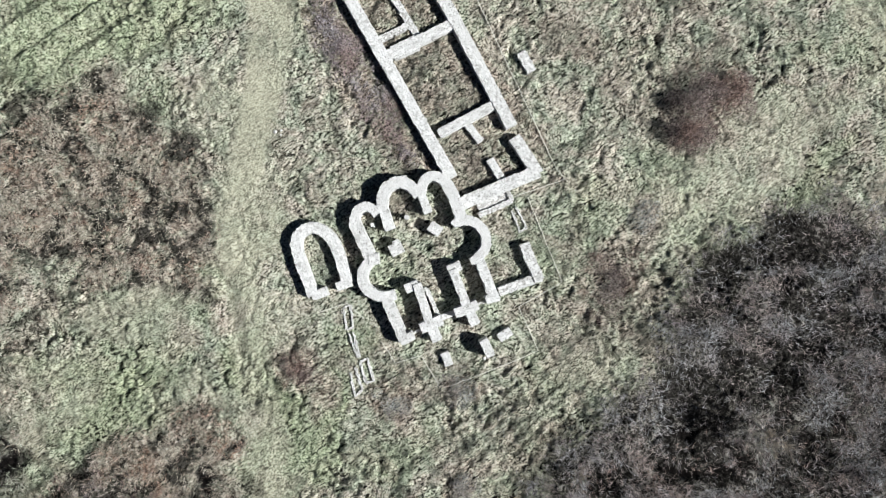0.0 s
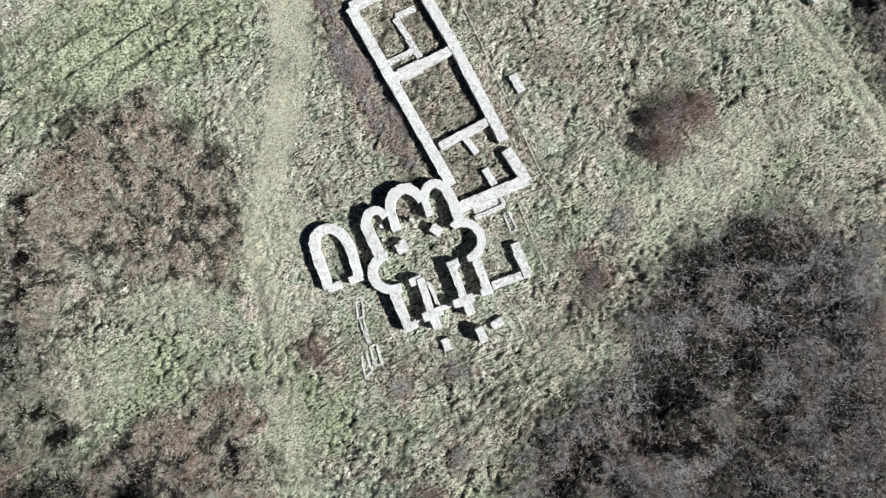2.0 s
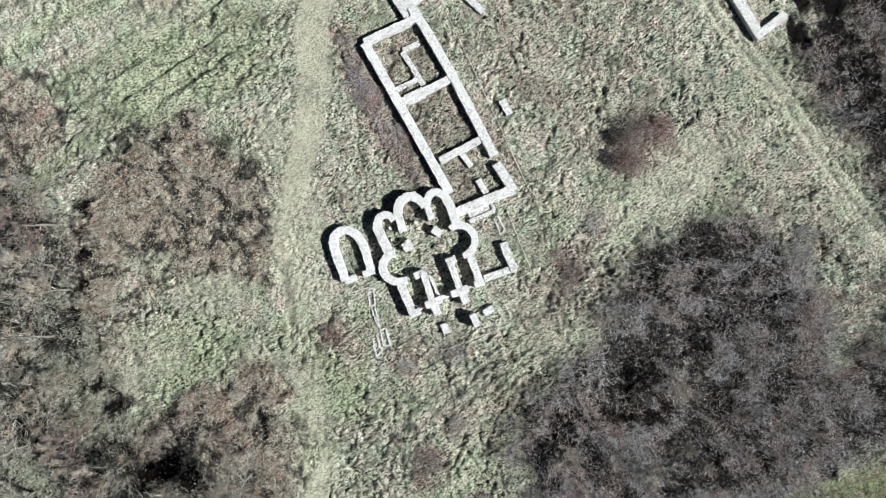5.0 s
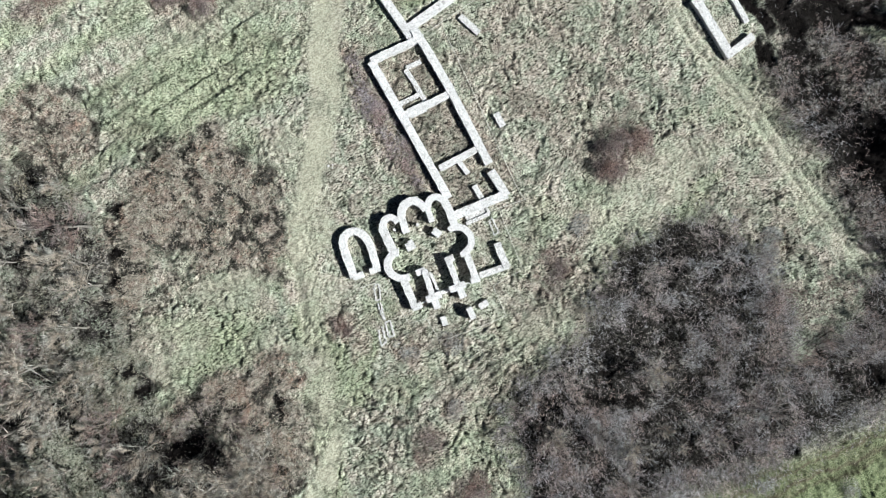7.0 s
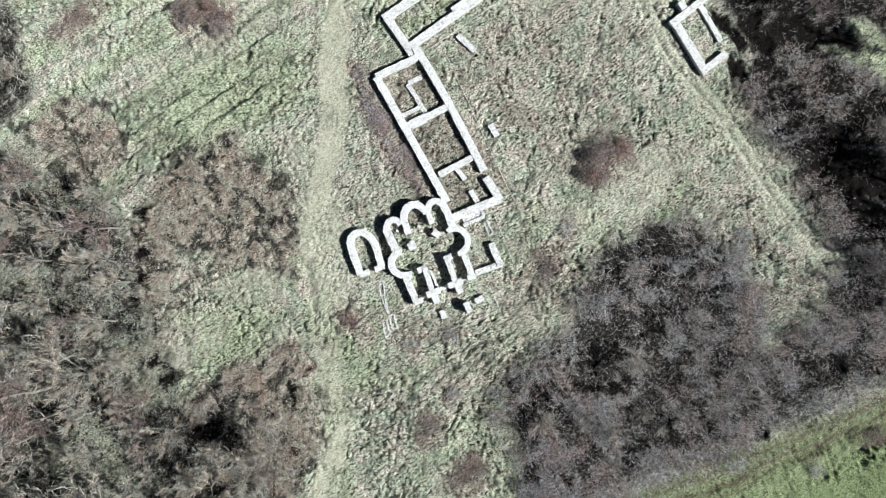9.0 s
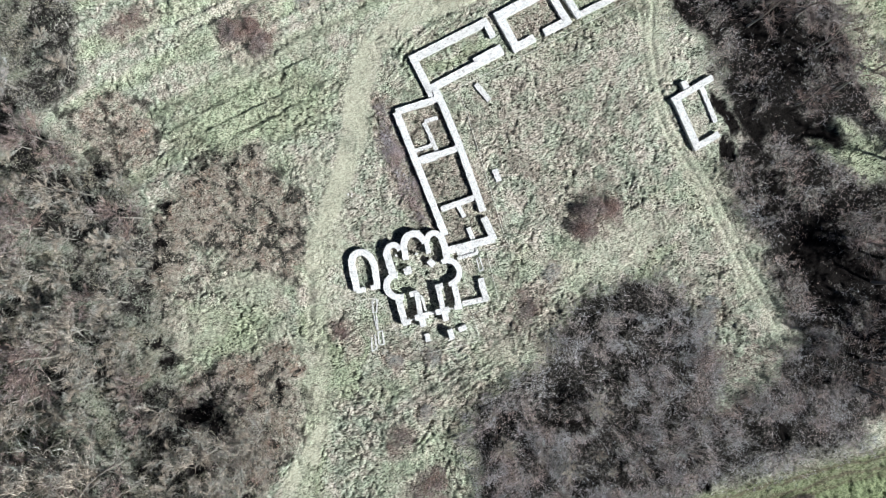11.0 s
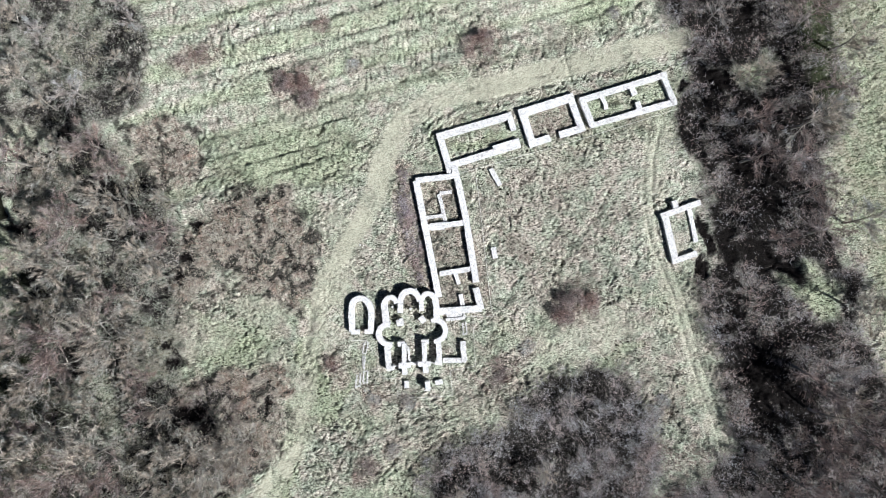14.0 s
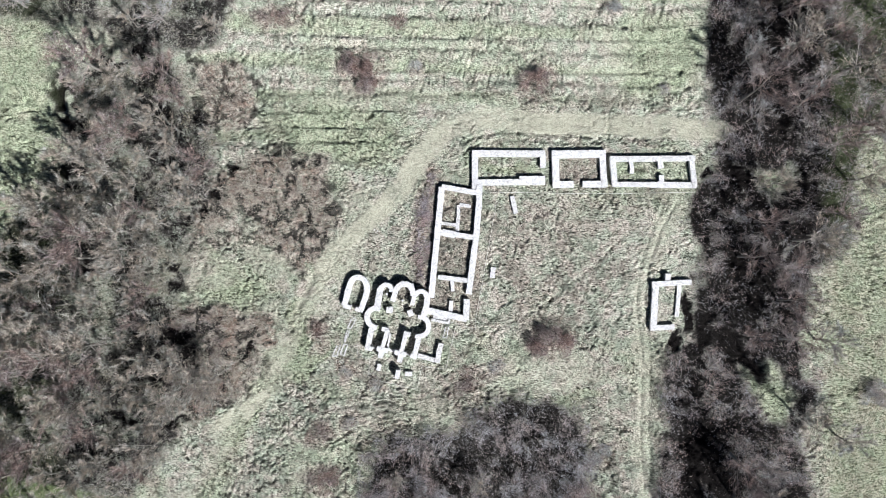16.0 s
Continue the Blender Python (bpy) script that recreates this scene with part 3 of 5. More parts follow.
def make_blade_material(name):
    m = Nodes(name, 0.8)
    straw, bramble, green = m.attribute("cover")
    pick = m.maths("ADD", m.maths("MULTIPLY", m.island(), 0.35), m.ramp(m.strands(), [(0.40, (0.0, 0.0, 0.0)), (0.60, (0.65, 0.65, 0.65))]))
    c = m.ramp(pick, [(0.0, (0.10, 0.112, 0.072)), (0.4, (0.265, 0.305, 0.235)), (0.8, (0.46, 0.50, 0.41)), (1.0, (0.67, 0.69, 0.60))])
    c = m.mix(m.tone(), c, m.ramp(pick, [(0.0, (0.19, 0.165, 0.13)), (0.5, (0.43, 0.385, 0.315)), (1.0, (0.68, 0.63, 0.535))]))
    c = m.mix(m.maths("MULTIPLY", green, 0.75), c, m.ramp(pick, [(0.0, (0.12, 0.145, 0.08)), (0.6, (0.31, 0.365, 0.23)), (1.0, (0.53, 0.57, 0.41))]))
    c = m.mix(m.maths("MULTIPLY", straw, 0.8), c, m.ramp(pick, [(0.0, (0.34, 0.34, 0.25)), (1.0, (0.64, 0.635, 0.51))]))
    c = m.mix(m.maths("MULTIPLY", bramble, m.ramp(m.noise(1.3, 5, 0.65), [(0.35, (1, 1, 1)), (0.62, (0.35, 0.35, 0.35))])), c, m.ramp(pick, [(0.0, (0.07, 0.054, 0.048)), (0.5, (0.24, 0.20, 0.175)), (1.0, (0.52, 0.47, 0.41))]))
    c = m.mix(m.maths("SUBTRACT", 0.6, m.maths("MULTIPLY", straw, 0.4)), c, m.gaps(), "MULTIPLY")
    c = m.mix(m.maths("SUBTRACT", 0.8, m.maths("MULTIPLY", straw, 0.55)), c, m.clumps(), "MULTIPLY")
    lie = m.tree.nodes.new("ShaderNodeAttribute")
    lie.attribute_name = "lie"
    m.link(lie.outputs["Vector"], m.shader.inputs["Normal"])
    return m.colour(c)


def make_twig_material(name, dark, mid, light, straw=0.0):
    m = Nodes(name, 0.75)
    c = m.ramp(m.island(), [(0.0, dark), (0.55, mid), (1.0, light)])
    c = m.mix(0.5, c, m.ramp(m.noise(0.5, 4), [(0.38, (0.42, 0.40, 0.40)), (0.60, (1, 1, 1))]), "MULTIPLY")
    c = m.mix(0.8, c, m.ramp(m.noise(0.33, 3, 0.6), [(0.40, (1.0, 0.86, 0.78)), (0.50, (0.86, 0.84, 0.84)), (0.60, (0.93, 1.0, 1.0))]), "MULTIPLY")
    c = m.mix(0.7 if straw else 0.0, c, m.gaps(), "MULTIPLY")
    patch = m.ramp(m.noise(0.75, 5, 0.7, distortion=0.6), [(0.43, (0, 0, 0)), (0.54, (1, 1, 1))])
    return m.colour(m.mix(m.maths("MULTIPLY", patch, straw), c, m.ramp(m.island(), [(0.0, (0.16, 0.15, 0.115)), (0.5, (0.43, 0.40, 0.325)), (1.0, (0.70, 0.66, 0.57))])))


def make_bark_material():
    m = Nodes("bark", 0.85)
    n = m.noise(9, 5, 0.7)
    m.bump(n, 0.6, 0.02)
    return m.colour(m.ramp(n, [(0.3, (0.10, 0.09, 0.075)), (0.7, (0.34, 0.32, 0.28))]))


def make_stone_material(name, low, high, joint=0.5):
    m = Nodes(name, 0.9)
    fine, mid = m.noise(22, 5, 0.7), m.noise(2.2, 4, 0.6)
    c = m.ramp(fine, [(0.38, low), (0.5, high), (0.75, tuple(min(0.9, v * 1.08) for v in high))])
    crack = m.ramp(m.cells(5.5), [(0.0, (0.35, 0.34, 0.32)), (0.04, (1, 1, 1))])
    c = m.mix(joint, c, crack, "MULTIPLY")
    c = m.mix(0.55, c, m.ramp(mid, [(0.30, (0.45, 0.44, 0.42)), (0.5, (1, 1, 1))]), "MULTIPLY")
    m.bump(fine, 0.5, 0.02)
    return m.colour(c)


def make_single_stone_material():
    m = Nodes("limestone_block", 0.9)
    fine = m.noise(8.5, 3, 0.62)
    c = m.ramp(m.island(), [(0.0, (0.40, 0.395, 0.38)), (0.2, (0.58, 0.577, 0.568)), (1.0, (0.70, 0.697, 0.687))])
    c = m.mix(0.3, c, m.ramp(m.object_random(), [(0.0, (0.7, 0.69, 0.67)), (1.0, (1, 1, 1))]), "MULTIPLY")
    c = m.mix(0.8, c, m.ramp(fine, [(0.36, (0.22, 0.21, 0.19)), (0.43, (1, 1, 1))]), "MULTIPLY")
    m.bump(fine, 0.7, 0.03)
    return m.colour(c)


GROUND = make_ground_material()
BLADES = make_blade_material("grass_blades")
TWIG_GREY = make_twig_material("grey_twigs", (0.12, 0.117, 0.11), (0.37, 0.362, 0.345), (0.68, 0.67, 0.645))
TWIG_BROWN = make_twig_material("brown_twigs", (0.06, 0.046, 0.045), (0.245, 0.20, 0.187), (0.55, 0.49, 0.455))
TWIG_SCRUB = make_twig_material("scrub_twigs", (0.055, 0.05, 0.05), (0.30, 0.282, 0.287), (0.70, 0.675, 0.68))
TWIG_HEATH = make_twig_material("heath_twigs", (0.09, 0.07, 0.076), (0.37, 0.315, 0.325), (0.68, 0.61, 0.62))
TWIG_GREEN = make_twig_material("greenish_twigs", (0.08, 0.085, 0.062), (0.30, 0.312, 0.24), (0.60, 0.605, 0.52))
TWIG_BRAMBLE = make_twig_material("bramble_twigs", (0.06, 0.040, 0.033), (0.36, 0.265, 0.21), (0.74, 0.62, 0.53), 0.9)
TWIG_BUSH = make_twig_material("purple_brown_twigs", (0.035, 0.026, 0.026), (0.21, 0.16, 0.148), (0.60, 0.50, 0.46))
TWIG_PALE = make_twig_material("pale_twigs", (0.12, 0.115, 0.095), (0.38, 0.37, 0.325), (0.70, 0.69, 0.62))
BARK = make_bark_material()
MORTAR = make_stone_material("white_mortared_limestone", (0.26, 0.257, 0.25), (0.60, 0.597, 0.588), 0.35)
RUBBLE = make_stone_material("weathered_rubble", (0.16, 0.156, 0.148), (0.46, 0.45, 0.432), 0.7)
STONE = make_single_stone_material()
CORD = Nodes("white_cord", 0.7)
CORD = CORD.colour(CORD.ramp(CORD.noise(6), [(0.3, (0.55, 0.54, 0.48)), (0.7, (0.75, 0.74, 0.68))]))

# ---------------------------------------------------------------- the ground: one sheet to the horizon


def spread(low, high, step, far, close):
    """Places along one side of the sheet: finest where the camera passes nearest, ever wider outside."""
    mid = [low]
    while mid[-1] < high:
        mid.append(mid[-1] + (step if close[0] < mid[-1] < close[1] else step * 1.95))
    d, left, right = step * 1.95, [], []
    low, high = mid[0], mid[-1]
    while high < far:
        d *= 1.28
        high, low = high + d, low - d
        right.append(high)
        left.append(low)
    return np.array(left[::-1] + mid + right)


def rough_ground(x, y):
    return np.maximum.reduce([inside(x, y, p) for p in (BRAMBLE_W, BRAMBLE_SW, BRAMBLE_NW, HEDGE_W)]) > -1


def build_ground():
    gx, gy = spread(-82, 80, 0.165, 1600, (-44, 42)), spread(-70, 56, 0.165, 1600, (-38, 24))
    x, y = np.meshgrid(gx, gy)
    x, y = x.ravel(), y.ravel()
    straw, bramble, wood, green, track = cover(x, y)
    z = relief(x, y) + tussock(x, y, np.maximum(straw, track)) * (1 - smooth(90, 140, np.hypot(x, y)))
    nx, ny = len(gx), len(gy)
    i = (np.arange(ny - 1)[:, None] * nx + np.arange(nx - 1)[None, :]).ravel()
    quads = np.stack([i, i + 1, i + nx + 1, i + nx], 1)
    # cover_deep, first value: painted shade of wood pools, scrub gaps and bramble pockets
    me = mesh_of("ground", np.stack([x, y, z], 1), quads=quads, flat=False,
                 attr={"cover": np.stack([straw, bramble, wood], 1), "cover_more": np.stack([green, track, np.maximum.reduce([smooth(5.5, 7.5, beyond(x, y)), 0.9 * smooth(-2.2, -0.8, beyond(x, y)), 0.30 * smooth(62, 66, x), 0.2 * (1 - smooth(-66, -62, x))])], 1), "cover_deep": np.stack([np.maximum.reduce([shade_patch(x, y), (0.75 + 0.2 * smooth(36, 42, x)) * smooth(0.6, 1.0, wood) * (1 - rough_ground(x, y)) * hole(x, y), 0.8 * rough_ground(x, y) * (1 - straw) * pocket_at(x, y)]), smooth(16, 24, y) * (1 - smooth(42, 46, x)), straw], 1)})
    me.materials.append(GROUND)
    return tagged(new("ground", me), "rough winter meadow with pale mown track and brown bramble", "ground", kind="structure")


build_ground()

# ---------------------------------------------------------------- masonry


def resample(pts, step):
    out = [Vector(pts[0])]
    for a, b in zip(pts[:-1], pts[1:]):
        a, b = Vector(a), Vector(b)
        n = max(1, round((b - a).length / step))
        out += [a.lerp(b, k / n) for k in range(1, n + 1)]
    return out


def rounded(pts):
    """One pass of corner cutting, for apses."""
    out = [Vector(pts[0])]
    for a, b in zip(pts[:-1], pts[1:]):
        a, b = Vector(a), Vector(b)
        out += [a.lerp(b, 0.25), a.lerp(b, 0.75)]
    return out + [Vector(pts[-1])]


def frames(line):
    """Along a line: place, direction, left-hand side (mitred)."""
    out = []
    for k, p in enumerate(line):
        a = (p - line[k - 1]).normalized() if k else None
        b = (line[k + 1] - p).normalized() if k + 1 < len(line) else None
        d = ((a or b) + (b or a)).normalized()
        side = Vector((-d.y, d.x))
        if a and b:
            side = side / max(0.5, side.dot(Vector((-a.y, a.x))))
        out.append((p, d, side))
    return out


def body(line, width, height, seed, rough):
    """The core of a wall: a closed prism along the line with an uneven top."""
    bm = bmesh.new()
    rng = random.Random(seed)
    rings = []
    across = (-0.5, -0.17, 0.17, 0.5)
    for p, d, side in frames(line):
        e = 1 + rng.uniform(-0.07, 0.07) * rough
        shift = rng.uniform(-0.03, 0.03) * rough
        ring = [bm.verts.new((*(p + side * width * (-0.5 * e + shift)), -0.4))]
        for a in across:
            lip = -0.03 if abs(a) == 0.5 else 0
            q = p + side * width * (a * e + shift)
            ring.append(bm.verts.new((*q, height + lip + rng.uniform(-0.012, 0.016) * rough)))
        ring.append(bm.verts.new((*(p + side * width * (0.5 * e + shift)), -0.4)))
        rings.append(ring)
    for r, s in zip(rings[:-1], rings[1:]):
        for k in range(5):
            bm.faces.new((r[k], s[k], s[k + 1], r[k + 1]))
        bm.faces.new((r[5], s[5], s[0], r[0]))
    bm.faces.new(rings[0])
    bm.faces.new(rings[-1][::-1])
    bmesh.ops.recalc_face_normals(bm, faces=bm.faces)
    return bm


CUBE = np.array([(-1, -1, -1), (1, -1, -1), (1, 1, -1), (-1, 1, -1), (-1, -1, 1), (1, -1, 1), (1, 1, 1), (-1, 1, 1)], float) * 0.5
CUBE_FACES = np.array([(0, 3, 2, 1), (4, 5, 6, 7), (0, 1, 5, 4), (1, 2, 6, 5), (2, 3, 7, 6), (3, 0, 4, 7)])


def stone_layout(line, width, height, rng, size, proud):
    """Stones of a wall: top course and both faces, as (place, turn, size)."""
    out = []
    fr = frames(line)
    steps = []
    for (p, d, s), (q, _, s2) in zip(fr[:-1], fr[1:]):
        steps.append((p, q, s, s2, (q - p).normalized(), (q - p).length))
    total = sum(s[5] for s in steps)

    def at(u):
        for p, q, s, s2, d, n in steps:
            if u <= n:
                f = u / n
                return p.lerp(q, f), d, s.lerp(s2, f)
            u -= n
        p, q, s, s2, d, n = steps[-1]
        return q, d, s2

    top = size * 0.72
    lanes = max(2, round(width / (top * 0.9)))
    for lane in range(lanes):
        u = rng.uniform(0, top * 0.5)
        while u < total - 0.08:
            n = min(top * rng.uniform(0.5, 1.7), total - u)
            p, d, s = at(u + n / 2)
            w = width / lanes
            c = p + s * (-width / 2 + (lane + 0.5) * w + rng.uniform(-0.05, 0.05))
            if n > 0.12:
                out.append((Vector((c.x, c.y, height - 0.065 + rng.uniform(0.0, proud))), math.atan2(d.y, d.x) + rng.uniform(-0.4, 0.4),
                            (n * rng.uniform(0.85, 1.2), w * rng.uniform(0.85, 1.25), 0.14)))
            u += n
    z = 0.08
    while z < height - 0.12:
        for side in (-1, 1):
            u = rng.uniform(0, size * 0.6)
            while u < total - 0.1:
                n = min(size * rng.uniform(0.7, 1.6), total - u)
                p, d, s = at(u + n / 2)
                c = p + s * side * (width / 2 - 0.06 + rng.uniform(0, 0.03))
                if n > 0.12:
                    out.append((Vector((c.x, c.y, z)), math.atan2(d.y, d.x), (n * 0.88, 0.16, 0.19)))
                u += n
        z += 0.23
    return out


def stone_mesh(name, stones, rng):
    verts, quads = [], []
    gen = np.random.default_rng(rng.randrange(1 << 30))
    for k, (p, turn, size) in enumerate(stones):
        v = CUBE * np.array(size)
        v = v * (1 + gen.uniform(-0.16, 0.10, (8, 3))) 
        v[4:, :2] *= gen.uniform(0.90, 1.0)
        c, s = math.cos(turn), math.sin(turn)
        v = np.stack([v[:, 0] * c - v[:, 1] * s, v[:, 0] * s + v[:, 1] * c, v[:, 2]], 1) + np.array(p)
        verts.append(v)
        quads.append(CUBE_FACES + 8 * k)
    return mesh_of(name, np.concatenate(verts), quads=np.concatenate(quads))


def single_stones():
    made = []
    gen = np.random.default_rng(77)
    for _ in range(10):
        v = CUBE * (1 + gen.uniform(-0.16, 0.10, (8, 3)))
        v[4:, :2] *= 0.9
        me = mesh_of("stone", v, quads=CUBE_FACES)
        me.materials.append(STONE)
        made.append(me)
    return made


SINGLE = single_stones()
WALL_COUNT = [0]
SINGLES_TO_LAY = []


def masonry(name, pts, width, height, parent, material, curved=False, size=0.34, proud=0.022, rough=1.0, label="", single=False):
    """A wall along pts: core and stones."""
    WALL_COUNT[0] += 1
    seed = WALL_COUNT[0]
    rng = random.Random(seed)
    height += (seed % 7 - 3) * 0.011
    line = resample(rounded(pts) if curved else pts, 0.4)
    core = part(name, body(line, width, height, seed, rough), material, parent, label)
    stones = stone_layout(line, width, height, rng, size, proud)
    if single:
        tops = [s for s in stones if s[0].z > height - 0.1]
        SINGLES_TO_LAY.extend((core, s, rng.randrange(10)) for s in tops)
        stones = [s for s in stones if s[0].z <= height - 0.1]
    if stones:
        tagged(part("stonework", stone_mesh("stonework", stones, rng), STONE, core), kind="stuff")
    return core


def ruin(name, x, y, label):
    e = new(name)
    e.location = (x, y, 0)
    bpy.context.view_layer.update()
    return tagged(e, label, "ruin")


def settle(e):
    """Children are built in world metres: keep them there."""
    for ob in e.children:
        ob.location = -Vector(e.location)
    return e


# ---- the triconch church
church = ruin("church_ruin", -7.3, -11.7, "ruined triconch church of white limestone, walls knee to chest high")
CH = 1.26
for label, pts, w, h, curved in [
        ("north wall", [(-10.87, -9.47), (-10.58, -7.67), (-10.32, -6.45)], 0.93, CH, 0),
        ("north apse", [(-10.44, -6.62), (-9.93, -6.06), (-9.36, -5.86), (-8.82, -6.02), (-8.51, -6.51), (-8.48, -7.08)], 0.74, CH, 1),
        ("wall", [(-7.69, -6.44), (-8.37, -8.63)], 0.76, CH, 0),
        ("central apse", [(-7.83, -6.78), (-7.28, -6.08), (-6.60, -5.74), (-5.91, -5.84), (-5.33, -6.09), (-5.04, -6.84), (-4.89, -7.71)], 0.87, CH + 0.05, 0),
        ("wall", [(-4.74, -7.65), (-5.13, -9.28)], 0.62, CH, 0),
        ("south apse", [(-4.76, -7.75), (-4.22, -7.15), (-3.68, -6.93), (-3.15, -7.09), (-2.75, -7.53), (-2.63, -8.21)], 0.76, CH, 1),
        ("south wall", [(-2.57, -8.04), (-2.77, -9.48), (-3.20, -11.02)], 0.89, CH, 0),
        ("south conch", [(-3.80, -11.10), (-2.89, -11.51), (-2.44, -12.27), (-2.37, -13.08), (-2.66, -13.80), (-3.28, -14.29), (-4.08, -14.43)], 0.74, CH, 1),
        ("pilaster", [(-3.80, -10.87), (-3.76, -11.50)], 0.62, CH, 0), ("pilaster", [(-4.64, -14.37), (-3.74, -14.56)], 0.62, CH, 0),
        ("south-west wall", [(-3.97, -14.51), (-4.34, -16.10), (-4.78, -17.81)], 0.76, CH, 0), ("pilaster", [(-5.40, -17.53), (-4.35, -17.89)], 0.67, CH, 0),
        ("pilaster", [(-11.11, -9.58), (-10.41, -9.97)], 0.85, CH, 0),
        ("north conch", [(-10.87, -9.70), (-11.70, -9.87), (-12.32, -10.36), (-12.63, -11.12), (-12.48, -11.83), (-12.08, -12.49), (-11.32, -12.97)], 0.80, CH, 1),
        ("pilaster", [(-11.81, -12.73), (-10.99, -13.04)], 0.8, CH, 0),
        ("north-west wall", [(-11.78, -12.92), (-12.09, -14.44), (-12.50, -16.33)], 0.8, CH, 0), ("pilaster", [(-12.80, -16.29), (-11.68, -16.48)], 0.71, CH, 0),
        ("pier", [(-10.11, -13.17), (-9.02, -13.40)], 0.71, CH - 0.1, 0), ("narthex wall", [(-9.12, -13.32), (-9.94, -16.02), (-10.19, -16.76)], 0.65, CH, 0),
        ("cross wall", [(-10.92, -16.41), (-9.11, -16.77)], 0.8, CH, 0), ("spur", [(-10.11, -16.65), (-10.40, -17.98)], 0.76, CH, 0),
        ("pier", [(-6.51, -13.86), (-5.41, -14.15)], 0.71, CH - 0.1, 0), ("narthex wall", [(-6.16, -14.06), (-6.59, -15.82), (-7.00, -17.49)], 0.67, CH, 0),
        ("cross wall", [(-8.01, -16.99), (-6.11, -17.46)], 0.76, CH, 0), ("spur", [(-7.00, -17.49), (-7.18, -18.67)], 0.76, CH, 0),
        ("pier", [(-9.37, -10.05), (-8.35, -10.22)], 0.89, 0.95, 0), ("pier", [(-8.57, -9.52), (-8.64, -10.02)], 0.49, 0.95, 0), ("pier", [(-5.62, -10.13), (-5.23, -11.12)], 0.8, 0.95, 0)]:
    masonry(label.replace("-", "_").replace(" ", "_"), pts, w, h, church, MORTAR, bool(curved), 0.36, 0.016, 0.6, single=label in ("central apse", "south apse", "north apse", "south conch", "north conch", "south wall"))
for pts, w, h in [([(-8.73, -14.11), (-9.24, -16.48)], 0.27, 0.6), ([(-9.27, -14.01), (-8.70, -14.14)], 0.23, 0.6), ([(-9.17, -16.69), (-7.69, -17.12)], 0.41, 0.22),
                  ([(-6.17, -17.47), (-5.47, -17.70)], 0.2, 0.16), ([(-11.75, -16.42), (-10.89, -16.60)], 0.2, 0.16), ([(-9.20, -7.33), (-9.40, -7.63)], 0.36, 0.5)]:
    masonry("low_wall", pts, w, h, church, RUBBLE, size=0.3)
settle(church)


def column(x, y, r, h):
    bm = bmesh.new()
    bmesh.ops.create_cone(bm, cap_ends=True, segments=20, radius1=r, radius2=r * 0.92, depth=h, matrix=Matrix.Translation((0, 0, h / 2)))
    bmesh.ops.create_cone(bm, cap_ends=True, segments=20, radius1=r * 1.3, radius2=r * 1.15, depth=0.16, matrix=Matrix.Translation((0, 0, 0.08)))
    me = bpy.data.meshes.new("column")
    bm.to_mesh(me)
    bm.free()
    me.materials.append(MORTAR)
    ob = new("column", me)
    ob.location = (x, y, -0.05)
    return tagged(ob, "short round white stone column standing in the apse", "column")


column(-6.73, -8.54, 0.18, 1.15)

# ---- side chapel
chapel = ruin("chapel_ruin", -14.6, -7.7, "ruined apsed side chapel of white rubble walls")
masonry("wall", [(-16.38, -9.40), (-15.73, -6.86), (-15.36, -5.49), (-14.77, -4.82), (-14.10, -4.64), (-13.23, -4.87), (-12.71, -5.67), (-12.56, -6.70), (-12.82, -7.83), (-13.26, -9.15), (-13.57, -10.13)], 0.85, 0.95, chapel, MORTAR, True)
masonry("wall", [(-16.51, -9.36), (-15.27, -9.69)], 0.67, 0.92, chapel, MORTAR)
masonry("wall", [(-14.48, -9.87), (-13.24, -10.20)], 0.67, 0.92, chapel, MORTAR)
settle(chapel)

# ---- annex by the church
annex = ruin("annex_ruin", -0.8, -17.7, "low rubble walls of a square annex beside the church")
masonry("wall", [(-0.30, -15.63), (-0.59, -16.73), (-0.98, -18.75)], 0.8, 0.75, annex, RUBBLE)
masonry("wall", [(-4.17, -17.64), (-0.71, -18.61)], 0.72, 0.6, annex, RUBBLE)
settle(annex)

# ---- long wing
wing = ruin("wing_ruin", 1, 1, "long ruined monastery wing of pale rubble walls, roofless rooms")
